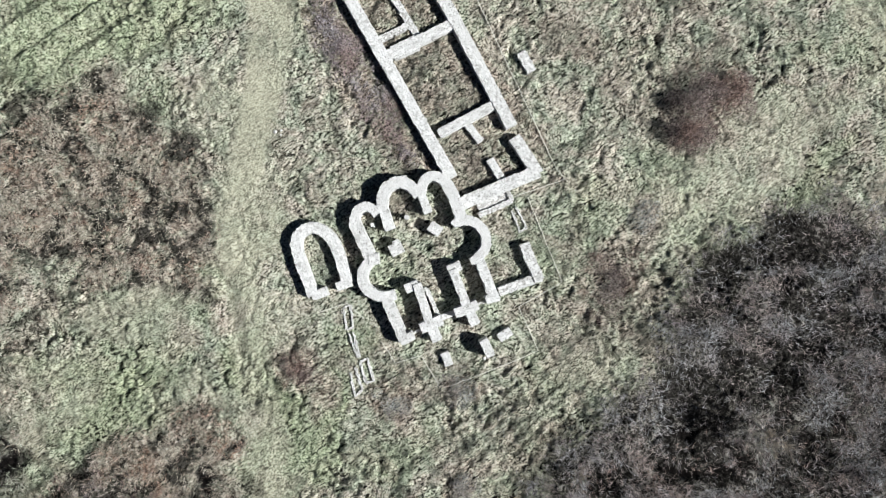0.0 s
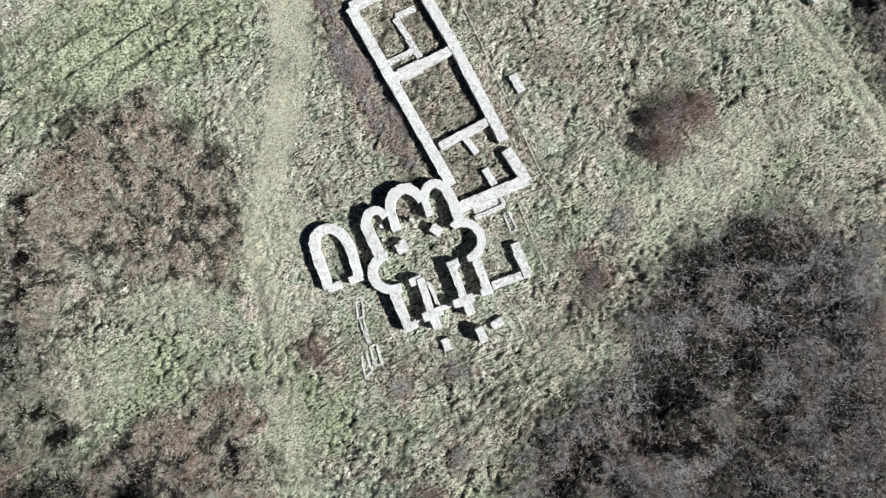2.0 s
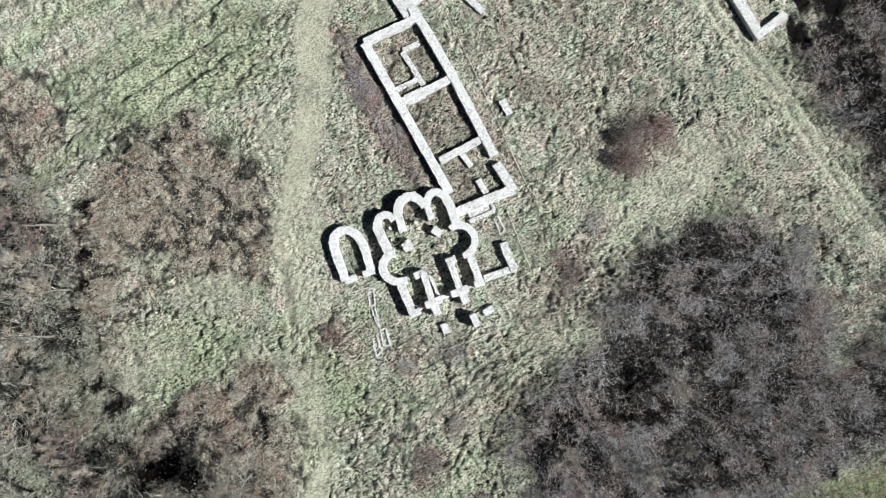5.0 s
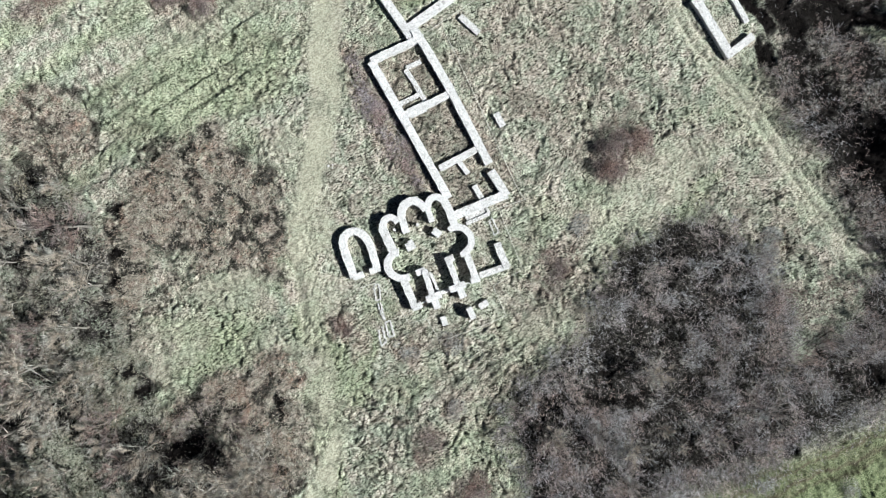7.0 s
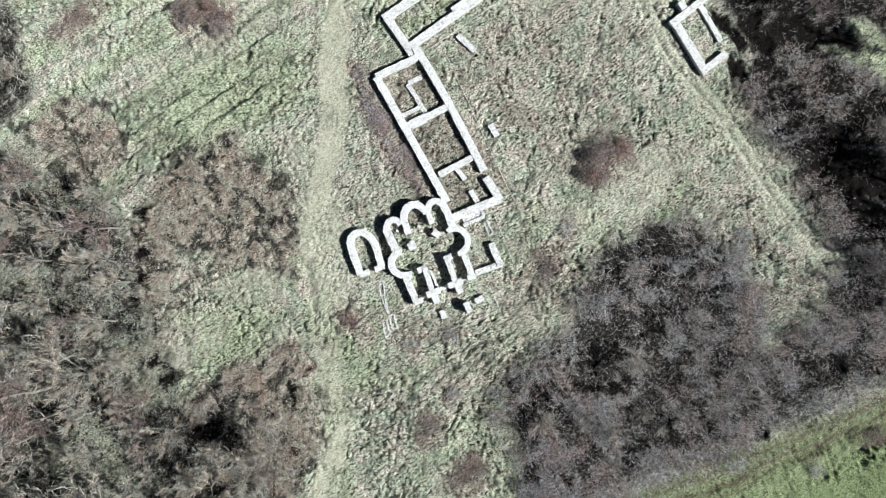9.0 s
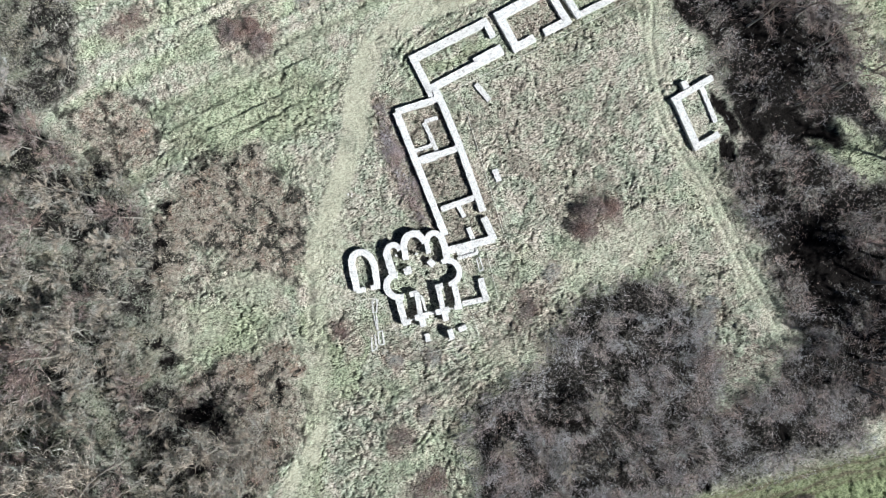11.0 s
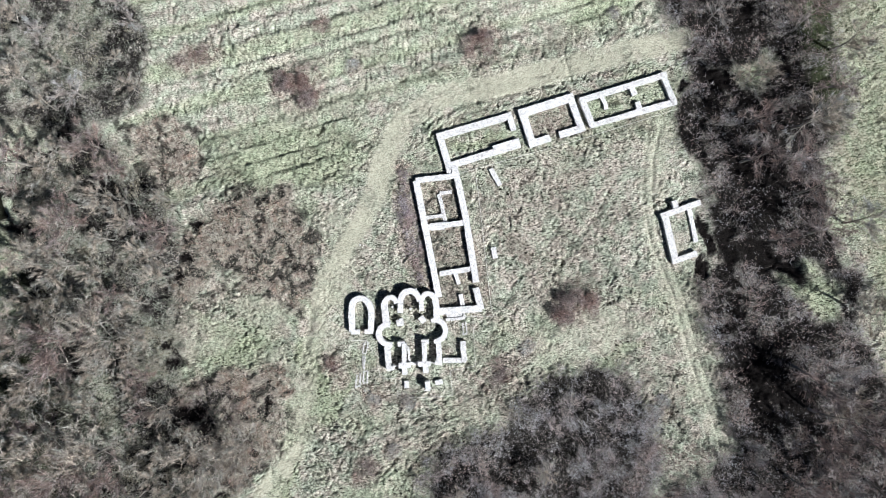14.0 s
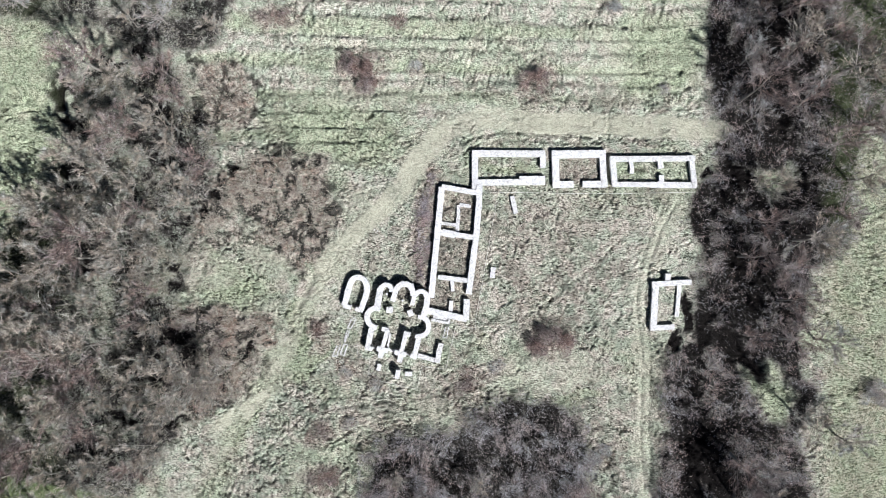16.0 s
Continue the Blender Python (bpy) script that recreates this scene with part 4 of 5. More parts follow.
for name, pts, w, h in [
        ("west_wall", [(-0.22, 10.27), (-1.08, 1.11), (-1.97, -8.07)], 0.94, 0.78), ("east_wall", [(6.07, 10.61), (5.92, 7.21), (5.53, 2.48), (4.24, -7.48)], 0.95, 0.74),
        ("east_wall", [(3.95, -8.29), (3.81, -11.76)], 0.94, 0.80), ("north_wall", [(-0.23, 10.36), (5.82, 9.31)], 0.77, 0.8),
        ("cross_wall", [(-0.73, 2.87), (5.32, 1.88)], 0.77, 0.72), ("cross_wall", [(-0.12, 2.78), (2.02, 2.37)], 1.11, 0.66),
        ("partition", [(-0.49, 4.38), (2.42, 3.91)], 0.5, 0.36), ("partition", [(2.57, 7.31), (2.55, 5.64), (2.33, 2.62)], 0.55, 0.28), ("partition", [(2.71, 7.41), (4.63, 7.08)], 0.5, 0.2),
        ("cross_wall", [(-0.83, -4.61), (4.73, -5.33)], 0.72, 0.7), ("spur", [(1.52, -5.11), (1.58, -7.04)], 0.55, 0.5), ("spur", [(1.38, -8.58), (1.18, -11.00)], 0.61, 0.5),
        ("south_wall", [(-2.79, -10.12), (3.98, -11.61)], 0.99, 0.75), ("bench", [(-1.96, -11.74), (0.95, -12.32)], 0.4, 0.4), ("bench", [(1.07, -11.53), (0.90, -12.39)], 0.31, 0.42),
        ("bench", [(-1.66, -11.20), (0.79, -11.75)], 0.8, 0.18)]:
    masonry(name, pts, w, h, wing, RUBBLE if h < 0.45 else MORTAR, size=0.30 if h > 0.45 else 0.24, rough=1.0 if h > 0.45 else 2.2)
settle(wing)

# ---- the row of houses
for x, label, walls in [
        (11, "roofless oblong ruin with white rubble walls", [([(4.83, 15.89), (16.92, 15.80)], 1.03, 0.66), ([(5.30, 15.83), (5.30, 9.86)], 1.0, 0.62), ([(5.28, 11.06), (16.92, 11.15)], 0.93, 0.66),
                                                              ([(12.65, 11.62), (16.92, 11.65)], 0.9, 0.68), ([(16.55, 15.83), (16.55, 13.48)], 0.84, 0.66)]),
        (22, "roofless square ruin with thick white rubble walls", [([(18.59, 16.13), (18.78, 10.36)], 1.12, 0.66), ([(18.04, 15.72), (26.96, 15.80)], 1.21, 0.68), ([(26.40, 15.74), (26.78, 10.36)], 1.03, 0.66),
                                                                    ([(18.22, 10.70), (21.66, 10.79)], 1.03, 0.60), ([(23.15, 10.79), (27.24, 10.79)], 1.03, 0.60)]),
        (35, "roofless ruin of three rooms with white rubble walls", [([(28.07, 15.24), (28.54, 10.56)], 0.93, 0.62), ([(27.71, 14.97), (41.83, 15.06)], 0.84, 0.66), ([(41.19, 15.14), (41.75, 10.36)], 0.84, 0.62),
                                                                      ([(28.18, 10.79), (34.50, 10.70)], 0.75, 0.60), ([(34.50, 10.70), (42.13, 10.60)], 0.93, 0.60), ([(31.14, 14.69), (31.42, 13.48), (31.33, 12.55)], 0.6, 0.5),
                                                                      ([(35.98, 14.97), (36.17, 13.38)], 0.84, 0.60), ([(36.26, 12.27), (36.26, 10.60)], 0.84, 0.60)]),
        (38, "small isolated ruin at the edge of the wood", [([(35.33, -5.48), (34.87, -13.35)], 1.03, 0.60), ([(34.68, -5.86), (41.19, -5.49)], 0.84, 0.62), ([(34.40, -13.11), (38.40, -12.93)], 0.84, 0.60),
                                                             ([(39.33, -5.95), (38.86, -11.25)], 0.65, 0.35), ([(37.29, -4.09), (37.29, -5.21)], 0.84, 0.7)])]:
    house = ruin("house_ruin", x, -9 if x == 38 else 13, label)
    for pts, w, h in walls:
        masonry("wall", pts, w, h, house, MORTAR)
    settle(house)


def pillar(pts, w, h, label, material=MORTAR):
    (ax, ay), (bx, by) = pts
    e = ruin("pillar_stump", (ax + bx) / 2, (ay + by) / 2, label)
    masonry("shaft", pts, w, h, e, material, size=0.3, rough=0.6)
    e["category"] = "pillar"
    return settle(e)


pillar([(-10.52, -19.09), (-10.81, -20.19)], 0.62, 0.5, "low white masonry pillar stump before the church")
pillar([(-7.41, -19.92), (-7.61, -21.36)], 0.67, 1.5, "tall white masonry pillar stump before the church")
pillar([(-6.32, -20.69), (-5.16, -20.75)], 0.71, 0.5, "low white masonry pillar stump before the church")
pillar([(11.48, 8.78), (12.14, 5.88)], 0.7, 0.35, "long low white stone block in the courtyard grass")
pillar([(8.38, -3.0), (8.2, -4.8)], 0.75, 0.3, "low weathered stone block in the courtyard grass", RUBBLE)


def loose_stone(x, y, r, seed):
    bm = bmesh.new()
    bmesh.ops.create_icosphere(bm, subdivisions=2, radius=r)
    rng = random.Random(seed)
    for v in bm.verts:
        v.co *= rng.uniform(0.82, 1.1)
        v.co.z *= 0.6
    me = bpy.data.meshes.new("loose_stone")
    bm.to_mesh(me)
    bm.free()
    me.materials.append(STONE)
    ob = new("loose_stone", me)
    ob.location = (x, y, float(height_at(x, y)) + r * 0.25)
    return tagged(ob, "loose white stone lying on the path", "stone", "loose stones")


for k, (x, y, r) in enumerate([(-11.4, 3.2, 0.16), (-10.95, 3.0, 0.13), (-11.2, 2.75, 0.10), (-5.1, -8.6, 0.12), (-8.2, -21.4, 0.14)]):
    loose_stone(x, y, r, k)


def cist(lines, label):
    """A grave outlined by thin slabs set on edge."""
    e = ruin("stone_cist", lines[0][0][0], lines[0][0][1], label)
    e["category"] = "grave"
    for pts in lines:
        masonry("slab", pts, 0.15, 0.16, e, RUBBLE, size=0.5, rough=1.4)
    return settle(e)


cist([[(-15.14, -11.54), (-15.87, -13.13)], [(-14.50, -11.65), (-15.36, -13.27)], [(-15.14, -11.54), (-14.50, -11.65)], [(-15.87, -13.13), (-15.32, -13.29)]], "empty stone-lined grave sunk in the grass")
cist([[(-15.92, -13.43), (-16.46, -15.38)], [(-15.61, -13.54), (-16.26, -15.47)], [(-16.51, -15.40), (-16.21, -15.50)]], "narrow stone-lined grave sunk in the grass")
cist([[(-17.64, -16.10), (-18.47, -17.91)], [(-17.08, -15.94), (-17.65, -17.77)], [(-18.47, -17.91), (-17.65, -17.77)]], "stone-lined grave with slabs on edge in the grass")
cist([[(-16.49, -15.81), (-17.11, -17.48)], [(-15.87, -15.96), (-16.48, -17.76)], [(-16.49, -15.81), (-15.87, -15.96)], [(-17.11, -17.48), (-16.41, -17.75)]], "stone-lined grave with slabs on edge in the grass")
cist([[(0.48, -12.95), (0.01, -14.79)], [(0.92, -12.87), (0.66, -14.74)], [(0.01, -14.79), (0.66, -14.74)]], "dark empty stone-lined grave beside the annex")


def cord(pts):
    """A pale cord laid over the grass."""
    line = resample(pts, 0.5)
    px, py = np.array([p.x for p in line]), np.array([p.y for p in line])
    z = relief(px, py) + np.maximum(tussock(px, py, 0.0), 0) + 0.12
    cu = bpy.data.curves.new("cord", "CURVE")
    cu.dimensions, cu.bevel_depth, cu.bevel_resolution = "3D", 0.028, 1
    sp = cu.splines.new("POLY")
    sp.points.add(len(line) - 1)
    rng = random.Random(len(pts))
    for q, p, h in zip(sp.points, line, z):
        q.co = (p.x + rng.uniform(-0.03, 0.03), p.y + rng.uniform(-0.03, 0.03), h + rng.uniform(-0.05, 0.05), 1)
    cu.materials.append(CORD)
    return tagged(new("marking_cord", cu), "thin pale cord marking the dig edge on the grass", "cord", "marking cords")


cord([(8.9, 8.0), (7.98, 2.48), (7.31, -1.22), (5.32, -12.31), (5.40, -13.37), (1.24, -12.15)])
cord([(2.10, -12.93), (0.45, -19.99), (-3.53, -19.57), (-4.33, -23.38), (-7.79, -22.61), (-11.66, -21.60)])
cord([(-16.88, -10.70), (-14.61, -11.41), (-14.23, -13.23)])
cord([(-14.16, -15.50), (-14.23, -17.57), (-12.22, -18.26), (-12.42, -20.90)])
cord([(6.16, 9.5), (25.77, 9.2), (42.0, 9.45)])

# ---------------------------------------------------------------- grass and twigs, each a thin blade of its own
GEN = np.random.default_rng(4)


def blades(x, y, z, length, width, angle, rise):
    """Thin tapered blades: two root corners and a tip."""
    dx, dy = np.cos(angle), np.sin(angle)
    flat = length * np.cos(rise)
    n = len(x)
    v = np.empty((n, 3, 3))
    twist = GEN.uniform(-0.5, 0.5, n)
    v[:, 0] = np.stack([x - dy * width / 2, y + dx * width / 2, z + twist * width], 1)
    v[:, 1] = np.stack([x + dy * width / 2, y - dx * width / 2, z - twist * width], 1)
    v[:, 2] = np.stack([x + dx * flat, y + dy * flat, z + length * np.sin(rise)], 1)
    return v.reshape(-1, 3), np.arange(3 * n).reshape(-1, 3)


def scatter(n, box):
    return GEN.uniform(box[0], box[1], n), GEN.uniform(box[2], box[3], n)


def grass_mesh(name, x, y, angle, length, width, rise, label):
    straw, bramble, wood, green, track = cover(x, y)
    z = relief(x, y) + tussock(x, y, np.maximum(straw, track)) - 0.02
    v, t = blades(x, y, z, length * (1 - 0.6 * straw), width * (1 - 0.3 * straw), angle, rise)
    mat = np.maximum(straw, track)
    ground = tussock(x, y, mat)
    lie = np.stack([(ground - tussock(x + 0.15, y, mat)) / 0.15, (ground - tussock(x, y + 0.15, mat)) / 0.15, np.ones(len(x))], 1)
    lie = lie + GEN.normal(0, 0.25, lie.shape)
    lie = lie / np.linalg.norm(lie, axis=1)[:, None]
    me = mesh_of(name, v, tris=t, attr={"cover": np.repeat(np.stack([straw, np.maximum(bramble, wood), green], 1), 3, 0), "lie": np.repeat(lie, 3, 0)})
    me.materials.append(BLADES)
    return tagged(new(name, me), label, "grass", kind="stuff")


def build_grass(n, box, width, label):
    """Lodged grass that lies in swirls."""
    x, y = scatter(n, box)
    straw, bramble, wood, green, track = cover(x, y)
    clump = smooth(0.30, 0.62, vnoise(x, y, 0.42, 181) * 0.6 + vnoise(x, y, 1.1, 183) * 0.4)
    keep = GEN.random(n) > np.maximum.reduce([wood * 0.96, 0.97 * rough_ground(x, y) * pocket_at(x, y), 0.9 * smooth(-3, -1, beyond(x, y)), straw * 0.3, track * 0.8, (1 - 0.1 - 0.9 * clump) * (1 - straw)])
    x, y = x[keep], y[keep]
    rank = smooth(0.35, 0.75, fbm(x, y, 3.0, 117, 3))
    angle = vnoise(x, y, 4.5, 91) * 9 + vnoise(x, y, 1.3, 93) * 2.5 + GEN.normal(0, 0.45, len(x))
    length = (0.20 + 0.42 * rank) * GEN.uniform(0.7, 1.4, len(x))
    return grass_mesh("grass", x, y, angle, length, GEN.uniform(*width, len(x)), np.abs(GEN.normal(0.28, 0.3, len(x))), label)


def build_tussocks(n, each, box, label):
    """Standing tufts that arch out from a root and throw shade."""
    x, y = scatter(n, box)
    straw, bramble, wood, green, track = cover(x, y)
    ruins = (x > -19) & (x < 44) & (y > -23) & (y < 17)
    keep = (GEN.random(n) > np.maximum.reduce([straw, track, wood * 0.95, 0.9 * rough_ground(x, y) * pocket_at(x, y), smooth(-3, -1, beyond(x, y))])) & (fbm(x, y, 4, 171, 3) + GEN.normal(0, 0.06, n) > np.where(ruins, 0.53, 0.46))
    x, y = x[keep], y[keep]
    size = GEN.uniform(0.5, 1.35, len(x)) * np.where(ruins[keep], 0.7, 1.0)
    lean = vnoise(x, y, 4.5, 91) * 9
    x, y, size, lean = (np.repeat(a, each) for a in (x, y, size, lean))
    phi = GEN.uniform(0, 2 * math.pi, len(x))
    off = np.sqrt(GEN.random(len(x))) * 0.16 * size
    angle = np.arctan2(np.sin(phi) + 0.9 * np.sin(lean), np.cos(phi) + 0.9 * np.cos(lean))
    return grass_mesh("tussock_grass", x + off * np.cos(phi), y + off * np.sin(phi), angle, size * GEN.uniform(0.25, 0.55, len(x)), GEN.uniform(0.02, 0.06, len(x)), GEN.normal(0.75, 0.35, len(x)), label)


build_grass(700000, (-50, 38, -48, 28), (0.015, 0.05), "long lodged winter grass, pale green and straw")
build_grass(200000, (-82, 80, -70, 56), (0.025, 0.07), "rough winter grass of the outer meadow")
build_tussocks(40000, 8, (-66, 72, -66, 48), "standing tussocks of dry grass in the meadow")


def brush(name, centres, per_area, material):
    """Bare twiggy scrub: twigs that spread from many stools. centres: x, y, radius, height."""
    xs, ys, zs, le, an, ri = [], [], [], [], [], []
    for cx, cy, r, h in centres:
        n = int(per_area * math.pi * r * r)
        rho, phi = r * np.sqrt(GEN.random(n)), GEN.uniform(0, 2 * math.pi, n)
        x, y = cx + rho * np.cos(phi), cy + rho * np.sin(phi)
        dome = np.sqrt(np.clip(1 - (rho / r) ** 2 * 0.9, 0.05, 1))
        z = h * dome * GEN.uniform(0.25, 0.9, n) ** 0.7
        xs.append(x), ys.append(y), zs.append(z)
        le.append(GEN.uniform(0.3, 1.0, n) ** 1.5 * (0.26 + 0.13 * h)), an.append(phi + GEN.normal(0, 1.3, n)), ri.append(GEN.normal(0.45, 0.6, n))
    x, y = np.concatenate(xs), np.concatenate(ys)
    z = np.concatenate(zs) + relief(x, y)
    v, t = blades(x, y, z, np.concatenate(le), GEN.uniform(0.012, 0.036, len(x)), np.concatenate(an), np.concatenate(ri))
    me = mesh_of(name, v, tris=t)
    me.materials.append(material)
    return me


def stools(shape, spacing, seed, keep_out=(), margin=0.0):
    """Places inside a shape at about that spacing."""
    rng = random.Random(seed)
    xs, ys = [p[0] for p in shape], [p[1] for p in shape]
    n = int((max(xs) - min(xs)) * (max(ys) - min(ys)) / spacing ** 2 * 4)
    cand = np.array([(rng.uniform(min(xs), max(xs)), rng.uniform(min(ys), max(ys))) for _ in range(n)])
    depth = inside(cand[:, 0] + (fbm(cand[:, 0], cand[:, 1], 5, 11) - 0.5) * 5, cand[:, 1] + (fbm(cand[:, 0], cand[:, 1], 5, 23) - 0.5) * 5, shape)
    for p in keep_out:
        depth = np.minimum(depth, -inside(cand[:, 0], cand[:, 1], p))
    depth = np.where(shade_patch(cand[:, 0], cand[:, 1]) > 0.5, -9, depth)
    out = []
    for (x, y), d in zip(cand, depth):
        gap = spacing * (0.55 + 0.9 * float(vnoise(np.array(x), np.array(y), 5.0, 203)))
        if d > margin + rng.uniform(-0.4, 2.0) and all((x - a) ** 2 + (y - b) ** 2 > gap ** 2 for a, b in out):
            out.append((x, y))
    return out


def thicket(shape, h, density, material, label, seed, keep_out=(), lump=2.2, gaps=0.85):
    """A field of bare twigs: billowing canopy, ragged edge, gaps down to the ground."""
    xs, ys = [p[0] for p in shape], [p[1] for p in shape]
    x, y = scatter(int((max(xs) - min(xs) + 4) * (max(ys) - min(ys) + 4) * density), (min(xs) - 2, max(xs) + 2, min(ys) - 2, max(ys) + 2))
    wx, wy = x + (fbm(x, y, 5, 11) - 0.5) * 5, y + (fbm(x, y, 5, 23) - 0.5) * 5
    depth = inside(wx, wy, shape)
    for p in keep_out:
        depth = np.minimum(depth, -inside(wx, wy, p))
    near = depth > -1.5
    x, y, wx, wy, depth = (a[near] for a in (x, y, wx, wy, depth))
    stand = smooth(-0.9, 1.3, depth + 2.2 * (fbm(x, y, 1.7, 341, 3) - 0.5)) * (1 - 0.95 * shade_patch(x, y)) * (1 - gaps * hole(x, y)) * (1 - 0.8 * rough_ground(x, y) * pocket_at(x, y)) * (0.45 + 0.55 * smooth(0.35, 0.6, fbm(x, y, 4.5, 343 + seed, 3)))
    keep = GEN.random(len(x)) < stand
    x, y, depth, stand = x[keep], y[keep], depth[keep], stand[keep]
    jx, jy = x + vnoise(x, y, 1.3, 345) * 1.4, y + vnoise(x, y, 1.3, 347) * 1.4
    canopy = (0.25 + 0.45 * tufts(jx, jy, lump, 349) + 0.6 * fbm(x, y, 6, 351, 2)) * (0.4 + 0.6 * smooth(-1, 3, depth))
    z = relief(x, y) + h * canopy * GEN.uniform(0.12, 1.0, len(x)) ** 0.6
    size, heading = GEN.uniform(0.4, 1.15, len(x)) * (0.34 + 0.12 * h), GEN.uniform(0, 2 * math.pi, len(x))
    x, y, z, size, heading = (np.repeat(a, 4) for a in (x, y, z, size, heading))
    n = len(x)
    start = GEN.uniform(0, 0.45, n) * size
    v, t = blades(x + start * np.cos(heading), y + start * np.sin(heading), z, size * GEN.uniform(0.35, 1.0, n), GEN.uniform(0.014, 0.042, n), heading + GEN.normal(0, 0.75, n), GEN.normal(0.45, 0.5, n))
    me = mesh_of("thicket", v, tris=t)
    me.materials.append(material)
    return tagged(new("thicket", me), label, "scrub", kind="stuff")


LOWER_S = [(-13, -38), (-8, -32.5), (5, -37), (24, -36), (36, -46), (36, -59), (10, -55), (-14, -49)]
thicket(THICKET_S, 3.0, 64, TWIG_SCRUB, "dense leafless purple-grey scrub beside the ruins", 1, lump=3.4)
thicket(LOWER_S, 2.8, 34, TWIG_BROWN, "leafless brown scrub along the lower edge of the thicket", 9)
thicket(WOOD_W, 1.8, 42, TWIG_GREEN, "leafless grey-green undergrowth of the wood", 2, lump=1.6)
thicket(WOOD_NW, 1.8, 24, TWIG_GREEN, "leafless grey-green undergrowth of the wood", 3, lump=1.6)
thicket(WOOD_E, 2.6, 28, TWIG_BROWN, "leafless brown undergrowth of the wood", 4, (CLEARING_E, CLEARING_NE), 3.2)
thicket(WOOD_E, 3.4, 28, TWIG_SCRUB, "tall leafless grey scrub of the wood", 14, (CLEARING_E, CLEARING_NE), 3.2)
thicket([(-2.2, 12.5), (-1.5, 10), (-2.4, 2), (-3.3, -5.5), (-5.0, -5), (-5.4, 1), (-4.6, 8)], 0.6, 130, TWIG_HEATH, "low purple-grey dead heath along the wing wall", 15, gaps=0.4)
thicket(HEDGE_W, 2.6, 50, TWIG_BRAMBLE, "tall brown thorn scrub along the bramble", 10)
thicket(HEDGE_SW, 2.6, 50, TWIG_BROWN, "tall brown thorn scrub at the edge of the wood", 11)
thicket(BRAMBLE_W, 1.3, 70, TWIG_BRAMBLE, "low brown dead bramble in the meadow", 5, lump=1.3, gaps=0.55)
thicket(BRAMBLE_SW, 1.5, 70, TWIG_BRAMBLE, "low reddish brown bramble at the path", 6, lump=1.3, gaps=0.55)
thicket(BRAMBLE_NW, 1.0, 40, TWIG_BRAMBLE, "low brown dead bramble by the wood", 7, lump=1.3)

for k, (bx, by, ra, rb, turn, h, grey) in enumerate(BUSHES):
    rng = random.Random(40 + k)
    inner = []
    while len(inner) < max(4, int(ra * rb * 1.15)):
        u, v = rng.uniform(-1, 1), rng.uniform(-1, 1)
        if math.hypot(u, v) < 0.72 + 0.28 * math.sin(3 * math.atan2(v, u) + k):
            c, s = math.cos(radians(turn)), math.sin(radians(turn))
            inner.append((bx + ra * 0.8 * u * c - rb * 0.8 * v * s, by + ra * 0.8 * u * s + rb * 0.8 * v * c, rng.uniform(0.5, 1.2), h * rng.uniform(0.45, 1.15) * (1.15 - 0.5 * (u * u + v * v))))
    me = brush("bush", inner, 240 if h > 1 else 150, TWIG_GREY if grey else TWIG_BUSH)
    tagged(new("bush", me), "low leafless grey bush in the grass" if grey else "low purple-brown leafless bush in the grass", "bush", "bushes in the meadow")

# ---------------------------------------------------------------- bare trees


def tube(verts, quads, a, b, ra, rb, sides):
    d = (b - a).normalized()
    u = d.orthogonal().normalized()
    w = d.cross(u)
    base = len(verts)
    for p, r in ((a, ra), (b, rb)):
        for k in range(sides):
            q = 2 * math.pi * k / sides
            verts.append(p + u * (r * math.cos(q)) + w * (r * math.sin(q)))
    for k in range(sides):
        n = (k + 1) % sides
        quads.append((base + k, base + n, base + sides + n, base + sides + k))


def grow(seed, height, spreading, twig_count):
    """Wood of a leafless tree: trunk, limbs with their branches, and long straight twigs that fan out along them."""
    rng = random.Random(seed)
    trunk, trunk_q, wood, wood_q, twigs, branches = [], [], [], [], [], []

    def wander(d, amount, up):
        return (d + Vector((rng.gauss(0, amount), rng.gauss(0, amount), rng.gauss(up, amount * 0.6)))).normalized()

    def blade(p, d, n, w):
        side = Vector((rng.gauss(0, 1), rng.gauss(0, 1), rng.gauss(0, 1))).cross(d).normalized() * w
        twigs.extend((p - side, p + side, p + d * n))

    p, d, r = Vector((0, 0, -0.3)), wander(Vector((0, 0, 1)), 0.05, 0), 0.020 * height
    for k in range(7):
        q = p + d * (height * 0.70 / 7)
        tube(trunk, trunk_q, p, q, r, r * 0.84, 6)
        r *= 0.84
        d = wander(d, 0.07, 0.05)
        for _ in range(3 if k > 1 else 0):
            a = rng.uniform(0, 2 * math.pi)
            e = Vector((math.cos(a) * spreading, math.sin(a) * spreading, rng.uniform(0.35, 1.0))).normalized()
            a0, ra, n = q, r * 0.5, height * rng.uniform(0.26, 0.42) * (1.12 - 0.09 * k)
            for j in range(4):
                e = wander(e, 0.13, 0.06)
                a1 = a0 + e * (n / 4)
                tube(wood, wood_q, a0, a1, ra, ra * 0.72, 3)
                a0, ra = a1, ra * 0.72
                for _ in range(1 if j == 0 else 3):
                    f = wander(e, 0.45, 0.12)
                    m = n * rng.uniform(0.25, 0.50)
                    blade(a0, f, m, min(max(ra * 0.6, 0.014), 0.026))
                    branches.append((a0, f, m))
            branches.append((a0, e, n * 0.4))
        p = q
    each = max(1, twig_count // len(branches))
    for q, d, n in branches:
        for _ in range(each):
            s = q + d * (n * rng.uniform(0.1, 1.0))
            blade(s, wander(d, 0.6, 0.1), rng.uniform(0.25, 0.75) * height / 8, rng.uniform(0.010, 0.019))
    return (trunk, trunk_q), (wood, wood_q), twigs


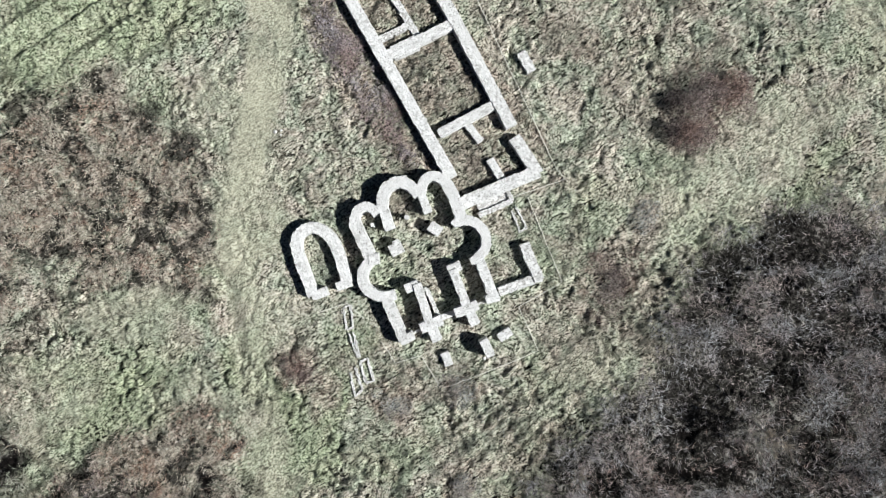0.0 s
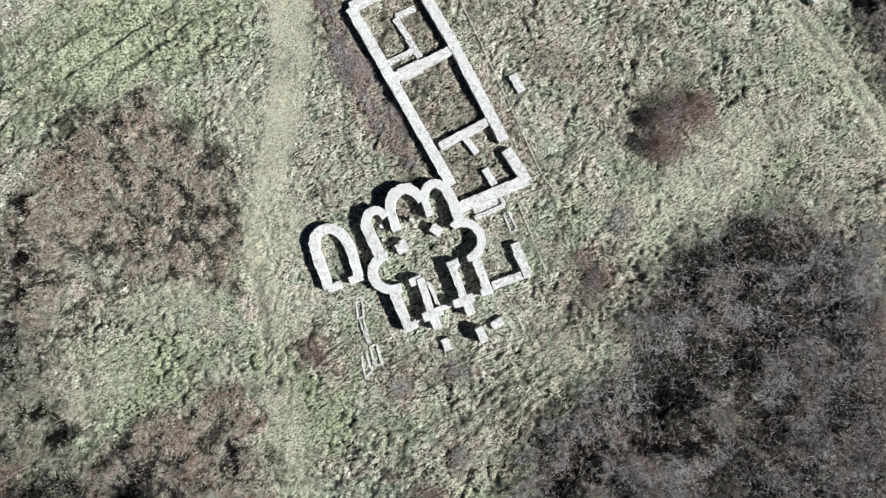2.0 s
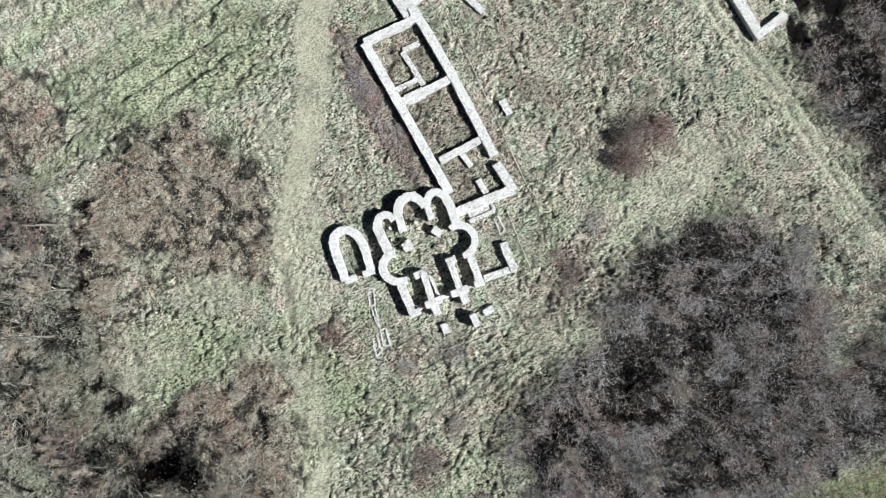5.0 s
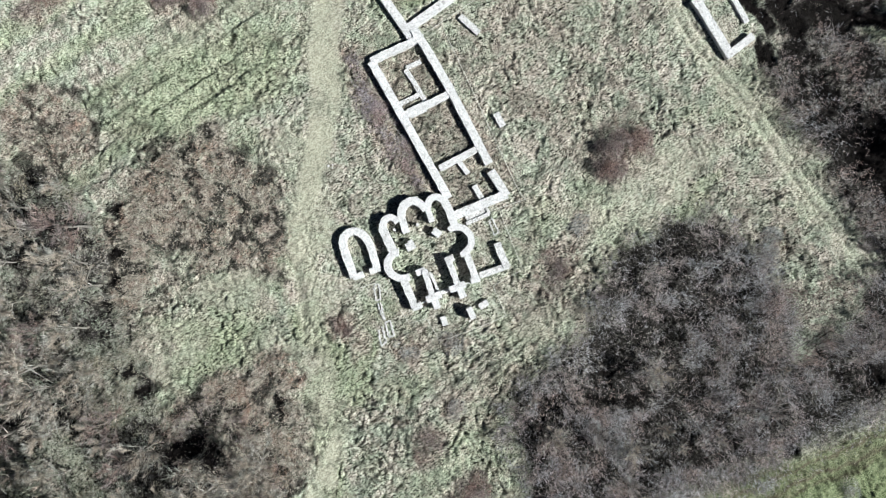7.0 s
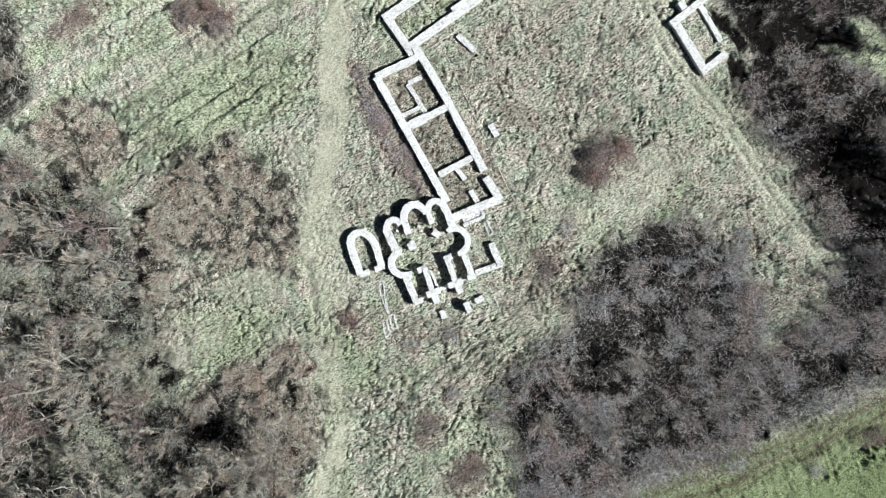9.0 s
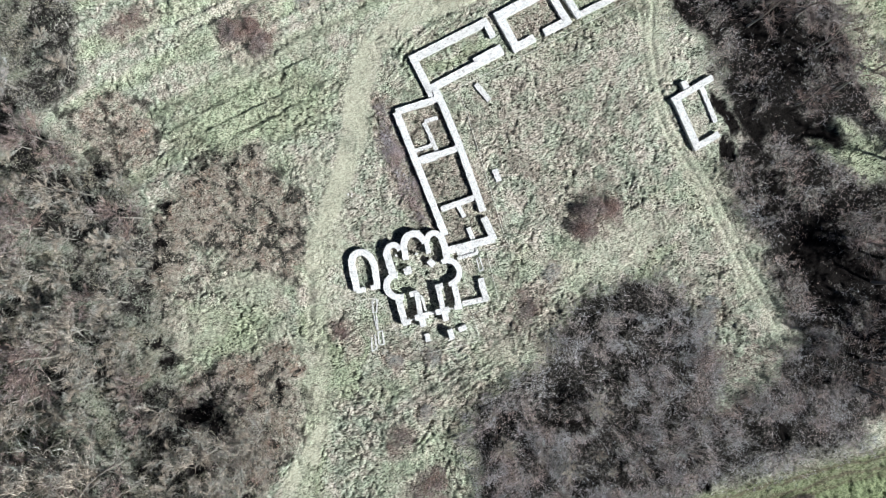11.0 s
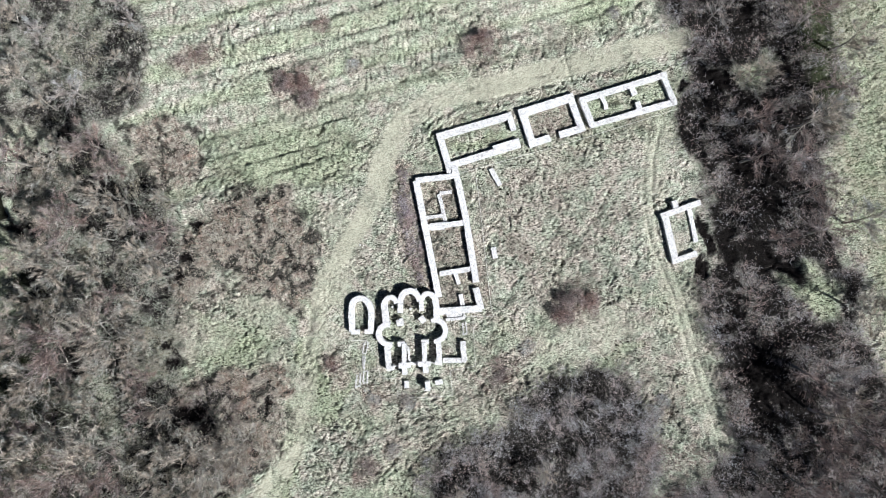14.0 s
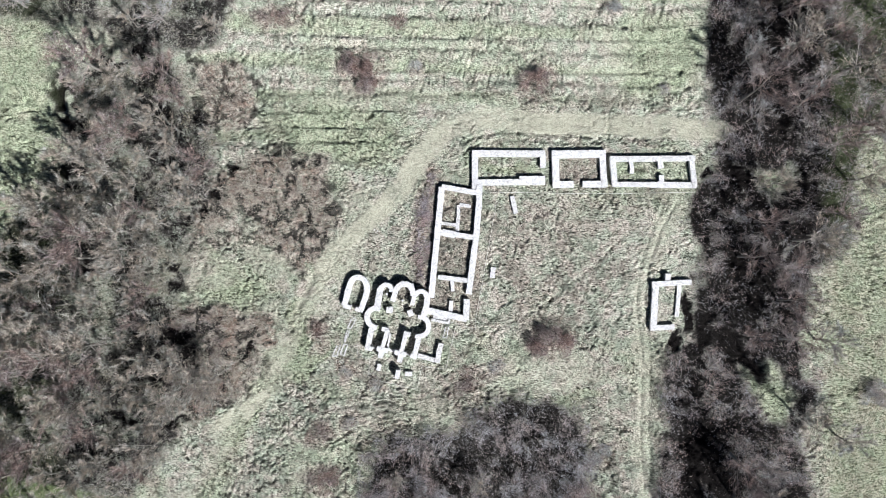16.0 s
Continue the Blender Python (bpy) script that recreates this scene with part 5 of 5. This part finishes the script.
def tree_proto(seed, height, spreading, twigs, twig_material, label):
    trunk, wood, tw = grow(seed, height, spreading, twigs)
    e = tagged(new("bare_tree"), label, "tree", "bare trees")
    part("trunk", mesh_of("trunk", [v[:] for v in trunk[0]], quads=trunk[1], flat=False), BARK, e)
    wv = [v[:] for v in wood[0]]
    n = len(wv)
    tris = np.arange(len(tw)).reshape(-1, 3) + n
    part("crown", mesh_of("crown", wv + [v[:] for v in tw], tris=tris, quads=wood[1]), twig_material, e)
    return e


PROTOS = [tree_proto(11, 7.5, 1.0, 2600, TWIG_GREY, "leafless grey tree with a dense twiggy crown"),
          tree_proto(12, 6.0, 0.8, 2600, TWIG_PALE, "young leafless tree with pale feathery twigs"),
          tree_proto(13, 9.0, 1.2, 2600, TWIG_BROWN, "tall leafless brown tree at the wood edge"),
          tree_proto(14, 6.5, 1.3, 2600, TWIG_PALE, "spreading leafless grey tree"),
          tree_proto(15, 8.0, 0.9, 2600, TWIG_BROWN, "leafless brown tree with an upright crown")]
USED = [False] * len(PROTOS)


def plant(kind, x, y, turn, size):
    m = Matrix.Translation((x, y, float(height_at(x, y)))) @ Matrix.Rotation(turn, 4, "Z") @ Matrix.Diagonal((size, size, size, 1))
    if not USED[kind]:
        USED[kind] = True
        PROTOS[kind].matrix_basis = m
        return PROTOS[kind]
    return copy_thing(PROTOS[kind], m)


def plant_wood(shape, spacing, kinds, seed, sizes, keep_out=(), margin=1.0):
    rng = random.Random(seed)
    for x, y in stools(shape, spacing, seed, keep_out, margin):
        if 0 < x < 48 and -45 < y < 12:
            continue
        plant(rng.choice(kinds), x, y, rng.uniform(0, 6.28), rng.uniform(*sizes) * (1.35 if x < -54 else 1.0))


plant_wood(WOOD_W, 3.2, (1, 1, 3, 4), 101, (0.75, 1.3), margin=0.5)
plant_wood(WOOD_NW, 4.6, (0, 1, 3), 102, (0.65, 1.1))
plant_wood(WOOD_E, 4.6, (0, 2, 2, 4), 103, (0.8, 1.3), (CLEARING_E, CLEARING_NE), 3.0)
plant(3, 52.0, 11.6, 1.0, 0.7)
plant(3, 6.5, -38.3, 0.0, 0.62)
plant(1, 3.3, -44.1, 1.3, 0.62)
plant(3, -7.9, -37.6, 2.6, 0.55)
plant(0, -3.7, -40.1, 3.9, 0.60)
plant(3, -1.2, -44.4, 5.2, 0.55)
plant(1, -6.9, -33.1, 6.5, 0.40)
plant(1, 18.6, -46.7, 7.8, 0.40)
plant(3, 58.0, 33.5, 0.0, 1.50)
plant(3, 66.4, 29.3, 0.9, 1.60)
plant(0, 69.7, 19.4, 1.8, 1.40)
plant(3, 58.4, 1.5, 2.7, 1.40)
plant(3, 53.3, 10.4, 3.6, 1.00)
plant(0, 61.7, -15.0, 4.5, 1.20)
plant(3, 58.9, -28.1, 5.4, 1.30)
plant(0, 65.5, -31.0, 6.3, 1.20)
plant(3, 51.4, -39.4, 7.2, 1.20)
plant(3, 67.4, 11.4, 8.1, 1.10)
plant(1, -61.8, -23.5, 2.0, 1.2)
plant(1, -65.5, -33.0, 4.0, 1.1)
plant_wood([(-6, -38), (9, -35), (14, -48), (22, -52), (6, -54), (-8, -50)], 4.5, (0, 1, 3, 4), 104, (0.45, 0.75))

# ---------------------------------------------------------------- the single stones of the apses
for core, (p, turn, size), pick in SINGLES_TO_LAY[:300]:
    ob = new("stone", SINGLE[pick])
    ob.parent = core
    ob.matrix_basis = Matrix.LocRotScale(p, Euler((0, 0, turn)), size)
rest = {}
for core, s, _ in SINGLES_TO_LAY[300:]:
    rest.setdefault(core.name, (core, []))[1].append(s)
for core, stones in rest.values():
    tagged(part("stonework", stone_mesh("stonework", stones, random.Random(len(stones))), STONE, core), kind="stuff")
